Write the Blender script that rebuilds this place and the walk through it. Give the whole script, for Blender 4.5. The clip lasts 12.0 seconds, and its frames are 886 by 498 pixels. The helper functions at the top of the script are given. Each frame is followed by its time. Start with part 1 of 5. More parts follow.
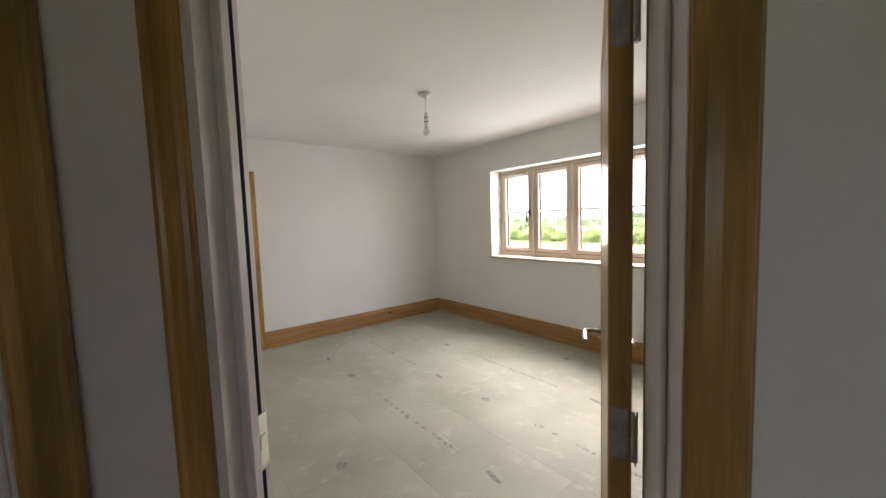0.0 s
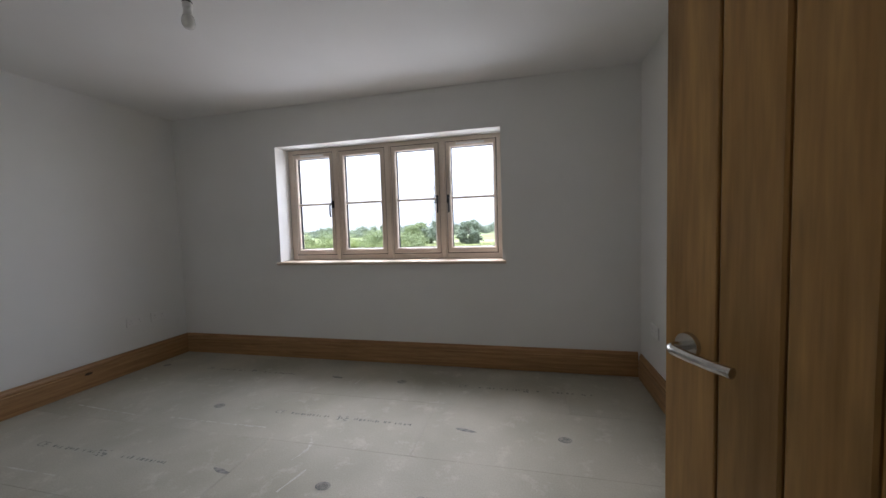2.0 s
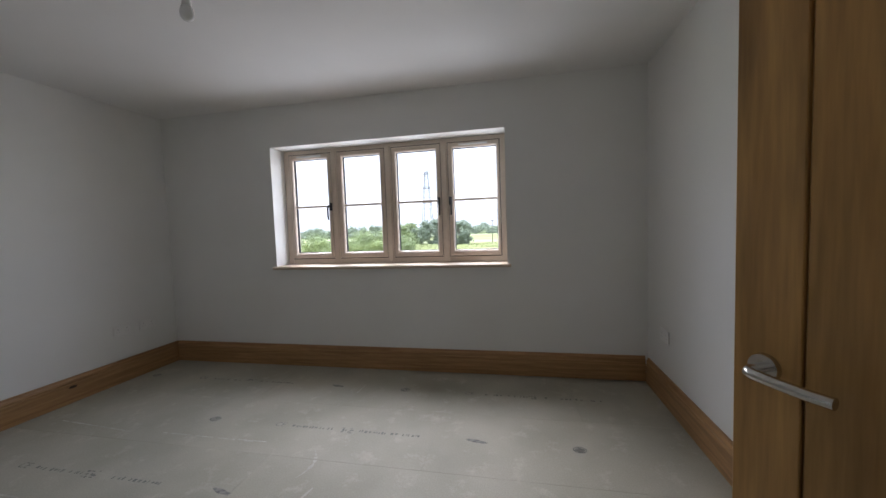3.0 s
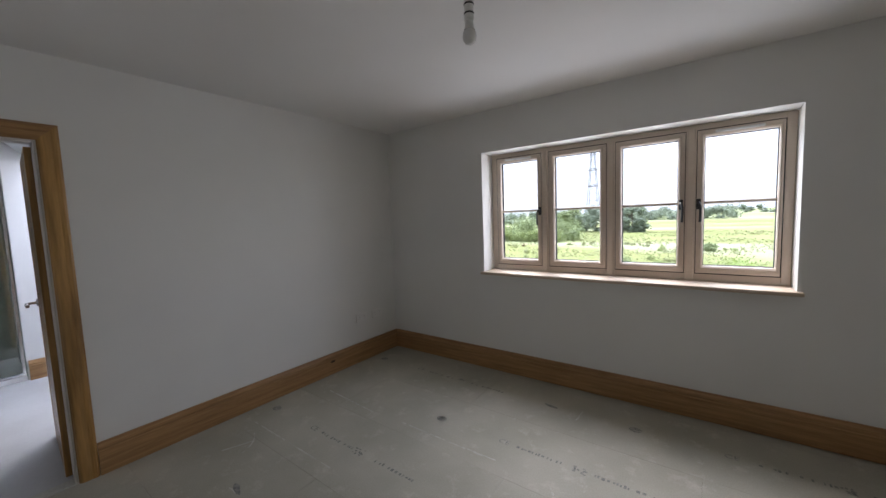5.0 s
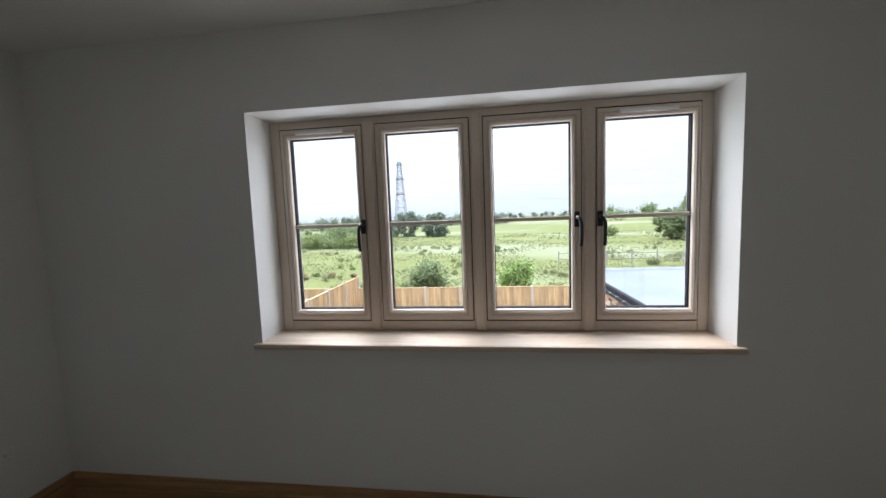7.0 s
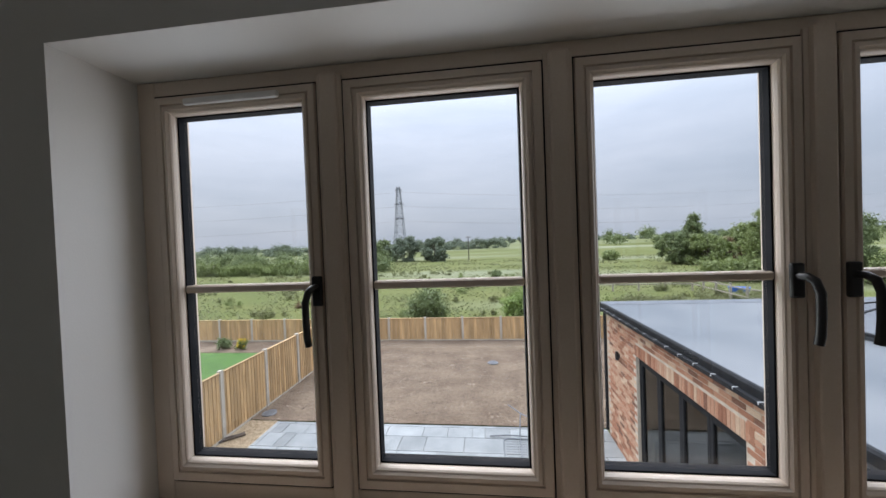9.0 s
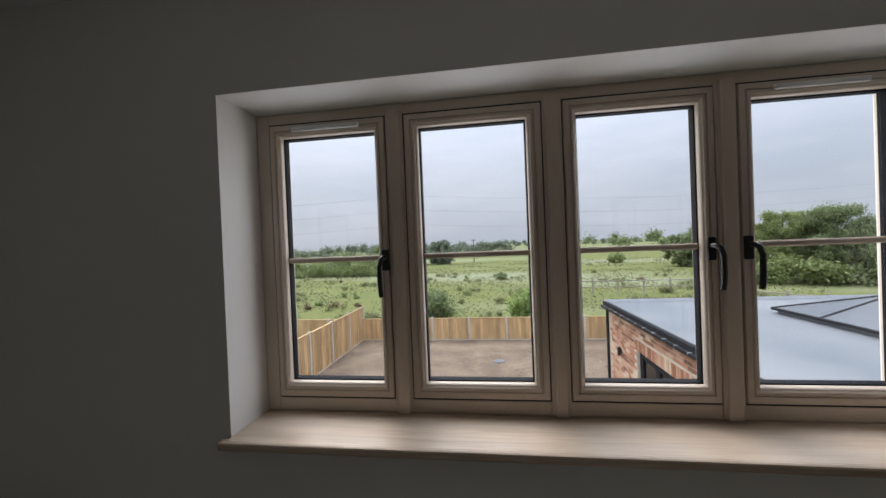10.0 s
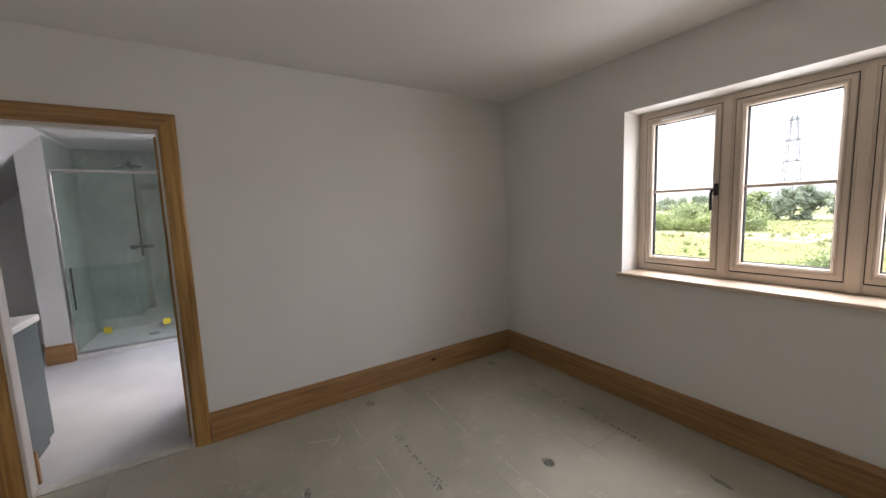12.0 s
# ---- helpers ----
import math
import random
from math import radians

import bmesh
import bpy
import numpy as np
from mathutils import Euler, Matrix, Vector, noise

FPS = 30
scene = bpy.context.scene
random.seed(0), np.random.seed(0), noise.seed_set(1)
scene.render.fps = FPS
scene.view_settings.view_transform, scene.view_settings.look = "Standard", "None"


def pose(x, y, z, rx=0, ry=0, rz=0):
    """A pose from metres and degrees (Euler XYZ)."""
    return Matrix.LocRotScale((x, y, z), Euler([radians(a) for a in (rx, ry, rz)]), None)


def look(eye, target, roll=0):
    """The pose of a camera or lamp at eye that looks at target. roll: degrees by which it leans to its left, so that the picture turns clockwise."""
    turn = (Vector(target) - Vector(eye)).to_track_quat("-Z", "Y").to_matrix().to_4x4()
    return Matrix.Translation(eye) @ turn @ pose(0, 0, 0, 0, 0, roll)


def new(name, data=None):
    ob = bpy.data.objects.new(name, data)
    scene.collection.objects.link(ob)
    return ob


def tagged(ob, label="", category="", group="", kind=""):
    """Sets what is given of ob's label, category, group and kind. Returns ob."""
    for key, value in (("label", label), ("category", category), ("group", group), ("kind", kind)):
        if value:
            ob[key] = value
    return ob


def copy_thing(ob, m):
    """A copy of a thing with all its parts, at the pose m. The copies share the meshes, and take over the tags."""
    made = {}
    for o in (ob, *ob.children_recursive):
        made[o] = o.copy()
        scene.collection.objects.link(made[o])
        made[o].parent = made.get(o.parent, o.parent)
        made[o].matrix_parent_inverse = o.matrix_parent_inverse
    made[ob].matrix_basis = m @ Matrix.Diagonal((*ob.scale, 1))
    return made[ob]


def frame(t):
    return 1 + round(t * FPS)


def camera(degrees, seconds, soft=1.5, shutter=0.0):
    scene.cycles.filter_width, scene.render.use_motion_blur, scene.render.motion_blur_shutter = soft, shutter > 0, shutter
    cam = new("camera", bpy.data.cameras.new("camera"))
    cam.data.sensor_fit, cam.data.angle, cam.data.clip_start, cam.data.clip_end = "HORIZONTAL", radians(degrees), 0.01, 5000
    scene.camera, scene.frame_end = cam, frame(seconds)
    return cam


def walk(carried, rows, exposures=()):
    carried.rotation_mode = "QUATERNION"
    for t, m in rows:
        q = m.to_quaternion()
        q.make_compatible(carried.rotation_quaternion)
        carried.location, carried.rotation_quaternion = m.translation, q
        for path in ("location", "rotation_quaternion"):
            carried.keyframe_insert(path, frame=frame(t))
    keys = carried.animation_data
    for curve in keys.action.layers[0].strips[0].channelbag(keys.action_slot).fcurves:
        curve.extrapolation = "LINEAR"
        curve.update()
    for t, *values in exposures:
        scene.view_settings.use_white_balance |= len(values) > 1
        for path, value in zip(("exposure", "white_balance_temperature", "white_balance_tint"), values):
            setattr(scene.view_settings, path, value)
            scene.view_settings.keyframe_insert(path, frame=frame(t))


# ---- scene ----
cam = camera(102.0, 12.0)
PATH = [
    (0, (4.563, -3.566, 1.425), (3.014, -2.309, 1.276), -1.9),
    (0.2, (4.35, -3.541, 1.405), (2.891, -2.18, 1.262), -2.0),
    (0.5, (4.123, -3.481, 1.436), (2.866, -1.933, 1.28), -1.7),
    (1, (3.866, -3.363, 1.393), (3.074, -1.532, 1.262), -1.6),
    (1.5, (3.715, -3.226, 1.337), (3.191, -1.3, 1.209), -1.8),
    (2, (3.596, -3.084, 1.248), (3.138, -1.141, 1.128), -1.8),
    (2.5, (3.556, -3.052, 1.246), (3.139, -1.099, 1.124), -1.9),
    (2.7, (3.532, -3.047, 1.251), (3.133, -1.091, 1.132), -2.0),
    (4.3, (3.15, -2.964, 1.423), (2.363, -1.132, 1.267), -2.1),
    (4.5, (3.141, -2.991, 1.436), (2.189, -1.238, 1.285), -2.2),
    (5, (2.948, -2.995, 1.473), (1.761, -1.394, 1.306), -2.1),
    (5.5, (2.738, -2.803, 1.46), (1.576, -1.184, 1.294), -2.2),
    (6, (2.515, -2.53, 1.481), (1.706, -0.709, 1.32), -2.1),
    (6.5, (2.434, -2.06, 1.495), (2.063, -0.102, 1.326), -2.1),
    (7, (2.355, -1.626, 1.542), (2.101, 0.352, 1.37), -2.1),
    (7.5, (2.275, -1.236, 1.584), (2.024, 0.743, 1.421), -2.0),
    (7.7, (2.222, -1.078, 1.58), (1.97, 0.902, 1.424), -2.4),
    (9.3, (2.123, -0.655, 1.627), (1.882, 1.33, 1.604), -2.2),
    (9.5, (2.115, -0.752, 1.61), (1.873, 1.233, 1.589), -2.3),
    (10, (2.087, -1.064, 1.556), (1.817, 0.917, 1.538), -2.3),
    (10.5, (2.214, -1.324, 1.541), (1.74, 0.619, 1.487), -2.5),
    (11, (2.356, -1.658, 1.507), (1.538, 0.166, 1.44), -2.5),
    (11.5, (2.542, -2.141, 1.469), (1.189, -0.67, 1.379), -2.7),
    (11.8, (2.646, -2.36, 1.465), (1.079, -1.131, 1.29), -2.1),
    (12, (2.698, -2.467, 1.452), (1.017, -1.405, 1.235), -2.2),
]
EXPOSURES = [(0, 2.76, 7100, 18), (0.5, 2.15, 6400, 17), (1, 1.62, 6300, 19), (2.5, 1.62, 6200, 17), (4.5, 1.45, 6250, 18), (5, 1.5, 6300, 18), (6, 1.35, 6350, 18), (6.5, 1.12, 6400, 17), (7, 1.0, 6200, 14), (7.5, 0.65, 6000, 13),
             (9.5, 0.0, 6550, 15), (10, 0.1, 6600, 15), (10.5, 0.4, 6450, 16), (11, 0.75, 6800, 18), (11.5, 1.3, 7050, 20), (12, 1.95, 7000, 20)]
walk(cam, [(t, look(eye, target, roll)) for t, eye, target, roll in PATH], EXPOSURES)

# ---- daylight: overcast sky, brighter overhead, and a weak, wide sun ----
world = bpy.data.worlds.new("overcast")
scene.world = world
world.use_nodes = True
wn, wl = world.node_tree.nodes, world.node_tree.links
wn.clear()
w_out = wn.new("ShaderNodeOutputWorld")
w_bg = wn.new("ShaderNodeBackground")
w_bg.inputs["Strength"].default_value = 0.125
w_sky = wn.new("ShaderNodeTexSky")
w_sky.sky_type = "NISHITA"
w_sky.sun_disc = False
w_sky.sun_elevation = radians(50)
w_sky.sun_rotation = radians(-30)
w_sky.dust_density = 3.0
w_co = wn.new("ShaderNodeTexCoord")
w_map = wn.new("ShaderNodeMapping")
w_map.inputs["Scale"].default_value = (1.0, 1.0, 5.0)
w_noise = wn.new("ShaderNodeTexNoise")
w_noise.inputs["Scale"].default_value = 2.2
w_noise.inputs["Detail"].default_value = 7.0
w_noise.inputs["Roughness"].default_value = 0.55
w_ramp = wn.new("ShaderNodeValToRGB")
w_ramp.color_ramp.elements[0].position, w_ramp.color_ramp.elements[0].color = 0.34, (6.1, 6.95, 8.3, 1)
w_ramp.color_ramp.elements[1].position, w_ramp.color_ramp.elements[1].color = 0.66, (7.6, 8.3, 9.6, 1)
w_mix = wn.new("ShaderNodeMixRGB")
w_mix.inputs["Fac"].default_value = 0.88
wl.new(w_co.outputs["Generated"], w_map.inputs["Vector"])
wl.new(w_map.outputs["Vector"], w_noise.inputs["Vector"])
wl.new(w_noise.outputs["Fac"], w_ramp.inputs["Fac"])
wl.new(w_sky.outputs["Color"], w_mix.inputs["Color1"])
wl.new(w_ramp.outputs["Color"], w_mix.inputs["Color2"])
w_sep = wn.new("ShaderNodeSeparateXYZ")
w_up = wn.new("ShaderNodeMath")
w_up.operation, w_up.use_clamp = "MAXIMUM", True
w_up.inputs[1].default_value = 0.0
w_sq = wn.new("ShaderNodeMath")
w_sq.operation = "POWER"
w_sq.inputs[1].default_value = 2.0
w_grad = wn.new("ShaderNodeMapRange")
w_grad.inputs["To Min"].default_value, w_grad.inputs["To Max"].default_value = 0.65, 4.5
w_mul = wn.new("ShaderNodeVectorMath")
w_mul.operation = "SCALE"
wl.new(w_co.outputs["Generated"], w_sep.inputs["Vector"])
wl.new(w_sep.outputs["Z"], w_up.inputs[0])
wl.new(w_up.outputs["Value"], w_sq.inputs[0])
wl.new(w_sq.outputs["Value"], w_grad.inputs["Value"])
wl.new(w_mix.outputs["Color"], w_mul.inputs[0])
wl.new(w_grad.outputs["Result"], w_mul.inputs["Scale"])
wl.new(w_mul.outputs["Vector"], w_bg.inputs["Color"])
wl.new(w_bg.outputs["Background"], w_out.inputs["Surface"])

sun = new("sun", bpy.data.lights.new("sun", "SUN"))
sun.data.energy, sun.data.angle, sun.data.color = 1.5, radians(40), (1.0, 0.97, 0.92)
sun.matrix_world = look((-4, 7, 9), (0, 0, 0))

# the sky's light through the window opening
glow = new("window_daylight", bpy.data.lights.new("window_daylight", "AREA"))
glow.data.shape, glow.data.size, glow.data.size_y, glow.data.energy = "RECTANGLE", 2.1, 1.04, 10.0
glow.data.color = (0.95, 0.98, 1.0)
glow.matrix_world = pose(2.3, 0.53, 1.56, -70, 0, 0)


# ---- materials ----
def base_mat(name):
    m = bpy.data.materials.new(name)
    m.use_nodes = True
    nt = m.node_tree
    return m, nt.nodes, nt.links, nt.nodes["Principled BSDF"]


def surface(name, c1, c2, scale=3.0, rough=0.6, fine=60.0, bump=0.15, metal=0.0, fine_amount=0.25, distance=0.003, random_tint=0.0, lo=0.35, hi=0.65, spec=0.5):
    """Two-scale noise between two colours, with fine grain and relief."""
    m, n, l, p = base_mat(name)
    co = n.new("ShaderNodeTexCoord")
    big = n.new("ShaderNodeTexNoise")
    big.inputs["Scale"].default_value, big.inputs["Detail"].default_value = scale, 6
    small = n.new("ShaderNodeTexNoise")
    small.inputs["Scale"].default_value, small.inputs["Detail"].default_value = fine, 4
    ramp = n.new("ShaderNodeValToRGB")
    ramp.color_ramp.elements[0].position, ramp.color_ramp.elements[0].color = lo, (*c1, 1)
    ramp.color_ramp.elements[1].position, ramp.color_ramp.elements[1].color = hi, (*c2, 1)
    over = n.new("ShaderNodeMixRGB")
    over.blend_type, over.inputs["Fac"].default_value = "OVERLAY", fine_amount
    l.new(co.outputs["Object"], big.inputs["Vector"])
    l.new(co.outputs["Object"], small.inputs["Vector"])
    l.new(big.outputs["Fac"], ramp.inputs["Fac"])
    l.new(ramp.outputs["Color"], over.inputs["Color1"])
    l.new(small.outputs["Fac"], over.inputs["Color2"])
    last = over.outputs["Color"]
    if random_tint:
        info = n.new("ShaderNodeObjectInfo")
        hsv = n.new("ShaderNodeHueSaturation")
        mr = n.new("ShaderNodeMapRange")
        mr.inputs["To Min"].default_value, mr.inputs["To Max"].default_value = 1 - random_tint, 1 + random_tint
        l.new(info.outputs["Random"], mr.inputs["Value"])
        l.new(mr.outputs["Result"], hsv.inputs["Value"])
        l.new(last, hsv.inputs["Color"])
        last = hsv.outputs["Color"]
    l.new(last, p.inputs["Base Color"])
    bp = n.new("ShaderNodeBump")
    bp.inputs["Strength"].default_value, bp.inputs["Distance"].default_value = bump, distance
    l.new(small.outputs["Fac"], bp.inputs["Height"])
    l.new(bp.outputs["Normal"], p.inputs["Normal"])
    p.inputs["Roughness"].default_value, p.inputs["Metallic"].default_value = rough, metal
    p.inputs["Specular IOR Level"].default_value = spec
    return m


def timber(name, dark, light, along="Z", rough=0.45, scale=1.0, bump=0.12, knots=0.0, rings=0.3, tint=0.06):
    """Grain stretched along one axis, a broad figure, fine pores and a few knots."""
    m, n, l, p = base_mat(name)
    co = n.new("ShaderNodeTexCoord")
    info = n.new("ShaderNodeObjectInfo")
    shift = n.new("ShaderNodeVectorMath")
    shift.operation = "MULTIPLY_ADD"
    shift.inputs[1].default_value = (7.0, 5.0, 9.0)
    l.new(info.outputs["Random"], shift.inputs[0])
    l.new(co.outputs["Object"], shift.inputs[2])
    k = {"X": (0.06, 1, 1), "Y": (1, 0.06, 1), "Z": (1, 1, 0.06)}[along]
    mp = n.new("ShaderNodeMapping")
    mp.inputs["Scale"].default_value = k
    l.new(shift.outputs["Vector"], mp.inputs["Vector"])
    figure = n.new("ShaderNodeTexNoise")
    figure.inputs["Scale"].default_value, figure.inputs["Detail"].default_value, figure.inputs["Distortion"].default_value = 22 * scale, 5, 1.2
    pore = n.new("ShaderNodeTexNoise")
    pore.inputs["Scale"].default_value, pore.inputs["Detail"].default_value = 170 * scale, 3
    l.new(mp.outputs["Vector"], figure.inputs["Vector"])
    l.new(mp.outputs["Vector"], pore.inputs["Vector"])
    ramp = n.new("ShaderNodeValToRGB")
    ramp.color_ramp.elements[0].position, ramp.color_ramp.elements[0].color = 0.3, (*dark, 1)
    ramp.color_ramp.elements[1].position, ramp.color_ramp.elements[1].color = 0.68, (*light, 1)
    l.new(figure.outputs["Fac"], ramp.inputs["Fac"])
    over = n.new("ShaderNodeMixRGB")
    over.blend_type, over.inputs["Fac"].default_value = "OVERLAY", 0.28
    l.new(ramp.outputs["Color"], over.inputs["Color1"])
    l.new(pore.outputs["Fac"], over.inputs["Color2"])
    # arched growth rings, drawn out along the grain
    mw = n.new("ShaderNodeMapping")
    mw.inputs["Scale"].default_value = tuple(0.11 if v < 1 else 1.0 for v in k)
    l.new(shift.outputs["Vector"], mw.inputs["Vector"])
    wave = n.new("ShaderNodeTexWave")
    wave.wave_type, wave.rings_direction = "RINGS", {"X": "Y", "Y": "X", "Z": "X"}[along]
    for key, val in (("Scale", 9.0 * scale), ("Distortion", 5.0), ("Detail", 3.0), ("Detail Scale", 2.2), ("Detail Roughness", 0.6)):
        wave.inputs[key].default_value = val
    l.new(mw.outputs["Vector"], wave.inputs["Vector"])
    wr = n.new("ShaderNodeMapRange")
    wr.inputs["To Min"].default_value, wr.inputs["To Max"].default_value = 1 - rings, 1.04
    l.new(wave.outputs["Fac"], wr.inputs["Value"])
    tn = n.new("ShaderNodeMapRange")
    tn.inputs["To Min"].default_value, tn.inputs["To Max"].default_value = 1 - tint, 1 + tint
    l.new(info.outputs["Random"], tn.inputs["Value"])
    both = n.new("ShaderNodeMath")
    both.operation = "MULTIPLY"
    l.new(wr.outputs["Result"], both.inputs[0])
    l.new(tn.outputs["Result"], both.inputs[1])
    tone = n.new("ShaderNodeVectorMath")
    tone.operation = "SCALE"
    l.new(over.outputs["Color"], tone.inputs[0])
    l.new(both.outputs["Value"], tone.inputs["Scale"])
    last = tone.outputs["Vector"]
    if knots:
        mk = n.new("ShaderNodeMapping")
        mk.inputs["Scale"].default_value = tuple(0.5 if v < 1 else 1.3 for v in k)
        l.new(shift.outputs["Vector"], mk.inputs["Vector"])
        vo = n.new("ShaderNodeTexVoronoi")
        vo.inputs["Scale"].default_value = knots
        l.new(mk.outputs["Vector"], vo.inputs["Vector"])
        kr = n.new("ShaderNodeValToRGB")
        kr.color_ramp.elements[0].position, kr.color_ramp.elements[0].color = 0.03, (1, 1, 1, 1)
        kr.color_ramp.elements[1].position, kr.color_ramp.elements[1].color = 0.07, (0, 0, 0, 1)
        l.new(vo.outputs["Distance"], kr.inputs["Fac"])
        mx = n.new("ShaderNodeMixRGB")
        mx.inputs["Color2"].default_value = (dark[0] * 0.3, dark[1] * 0.25, dark[2] * 0.25, 1)
        l.new(kr.outputs["Color"], mx.inputs["Fac"])
        l.new(last, mx.inputs["Color1"])
        last = mx.outputs["Color"]
    l.new(last, p.inputs["Base Color"])
    bp = n.new("ShaderNodeBump")
    bp.inputs["Strength"].default_value, bp.inputs["Distance"].default_value = bump, 0.002
    l.new(pore.outputs["Fac"], bp.inputs["Height"])
    l.new(bp.outputs["Normal"], p.inputs["Normal"])
    p.inputs["Roughness"].default_value = rough
    return m


def pane_glass(name, tint=(1, 1, 1), shine=0.035):
    """Clear sheet whose gloss grows towards grazing angles."""
    m, n, l, p = base_mat(name)
    n.remove(p)
    out = n["Material Output"]
    clear, gloss, mix, lw = n.new("ShaderNodeBsdfTransparent"), n.new("ShaderNodeBsdfGlossy"), n.new("ShaderNodeMixShader"), n.new("ShaderNodeLayerWeight")
    power, scale = n.new("ShaderNodeMath"), n.new("ShaderNodeMath")
    power.operation, scale.operation = "POWER", "MULTIPLY_ADD"
    power.inputs[1].default_value, scale.inputs[1].default_value, scale.inputs[2].default_value = 5.0, 0.6, shine
    lw.inputs["Blend"].default_value = 0.5
    clear.inputs["Color"].default_value = (*tint, 1)
    gloss.inputs["Roughness"].default_value = 0.01
    l.new(lw.outputs["Facing"], power.inputs[0])
    l.new(power.outputs["Value"], scale.inputs[0])
    l.new(scale.outputs["Value"], mix.inputs["Fac"])
    l.new(clear.outputs["BSDF"], mix.inputs[1])
    l.new(gloss.outputs["BSDF"], mix.inputs[2])
    l.new(mix.outputs["Shader"], out.inputs["Surface"])
    return m


def foliage(name, c1, c2):
    """Leaf colour that varies from leaf to leaf, with some light through the blade."""
    m, n, l, p = base_mat(name)
    geo = n.new("ShaderNodeNewGeometry")
    ramp = n.new("ShaderNodeValToRGB")
    ramp.color_ramp.elements[0].color, ramp.color_ramp.elements[1].color = (*c1, 1), (*c2, 1)
    l.new(geo.outputs["Random Per Island"], ramp.inputs["Fac"])
    l.new(ramp.outputs["Color"], p.inputs["Base Color"])
    p.inputs["Roughness"].default_value = 0.6
    tr = n.new("ShaderNodeBsdfTranslucent")
    l.new(ramp.outputs["Color"], tr.inputs["Color"])
    mix = n.new("ShaderNodeMixShader")
    mix.inputs["Fac"].default_value = 0.4
    l.new(p.outputs["BSDF"], mix.inputs[1])
    l.new(tr.outputs["BSDF"], mix.inputs[2])
    l.new(mix.outputs["Shader"], n["Material Output"].inputs["Surface"])
    return m


M_WALL = surface("wall_paint", (0.77, 0.765, 0.74), (0.81, 0.805, 0.78), 1.2, 0.75, 240, 0.08, fine_amount=0.06)
M_CEIL = surface("ceiling_paint", (0.80, 0.79, 0.77), (0.84, 0.83, 0.81), 0.9, 0.8, 200, 0.06, fine_amount=0.05)
M_PRIMER = surface("white_primer", (0.66, 0.63, 0.59), (0.74, 0.71, 0.67), 6, 0.5, 120, 0.1, fine_amount=0.12)
M_OAK = timber("oak", (0.34, 0.18, 0.054), (0.515, 0.295, 0.098), "Z", 0.3, 0.75)
M_OAK_X = timber("oak_lengthwise", (0.275, 0.146, 0.056), (0.44, 0.25, 0.106), "X", 0.42, knots=1.3, rings=0.1, tint=0.03)
M_PINE = timber("pale_board", (0.60, 0.47, 0.35), (0.70, 0.575, 0.45), "X", 0.4, 0.7, knots=3.0, rings=0.1)
M_FRAME = surface("cream_frame", (0.635, 0.535, 0.44), (0.69, 0.59, 0.495), 3.0, 0.38, 180, 0.05, fine_amount=0.10)
M_BLACK = surface("black_metal", (0.012, 0.012, 0.013), (0.02, 0.02, 0.022), 20, 0.35, 200, 0.05)
M_RUBBER = surface("black_rubber", (0.006, 0.007, 0.009), (0.011, 0.012, 0.015), 20, 0.8, 200, 0.05, spec=0.12)
M_CHROME = surface("brushed_chrome", (0.55, 0.53, 0.50), (0.66, 0.64, 0.61), 30, 0.22, 300, 0.03, metal=1.0, fine_amount=0.1)
M_STEEL = surface("dull_steel", (0.33, 0.32, 0.30), (0.46, 0.45, 0.43), 30, 0.4, 200, 0.1, metal=1.0)
M_WHITE = surface("white_plastic", (0.78, 0.77, 0.75), (0.82, 0.81, 0.79), 10, 0.35, 100, 0.02, fine_amount=0.04)
M_BULB = surface("frosted_bulb", (0.74, 0.73, 0.71), (0.78, 0.77, 0.75), 10, 0.18, 100, 0.0, fine_amount=0.03)
M_GLASS = pane_glass("window_glass", (0.97, 0.985, 0.98))
M_SHOWER = pane_glass("shower_glass", (0.93, 0.97, 0.95), 0.1)
M_DARKGLASS = pane_glass("tinted_glass", (0.55, 0.57, 0.56), 0.10)
M_SKYGLASS = pane_glass("solar_glass", (0.30, 0.34, 0.38), 0.28)
M_INK = surface("stamp_ink", (0.15, 0.155, 0.15), (0.32, 0.315, 0.28), 40, 0.7, 150, 0.0)
M_SCUFF = surface("chalk_scuff", (0.47, 0.46, 0.41), (0.58, 0.57, 0.52), 9, 0.8, 90, 0.0)
M_SLOT = surface("grey_slot", (0.55, 0.54, 0.53), (0.60, 0.59, 0.58), 9, 0.8, 90, 0.0)
M_DARKGAP = surface("dark_gap", (0.02, 0.018, 0.015), (0.03, 0.026, 0.02), 9, 0.9, 90, 0.0)


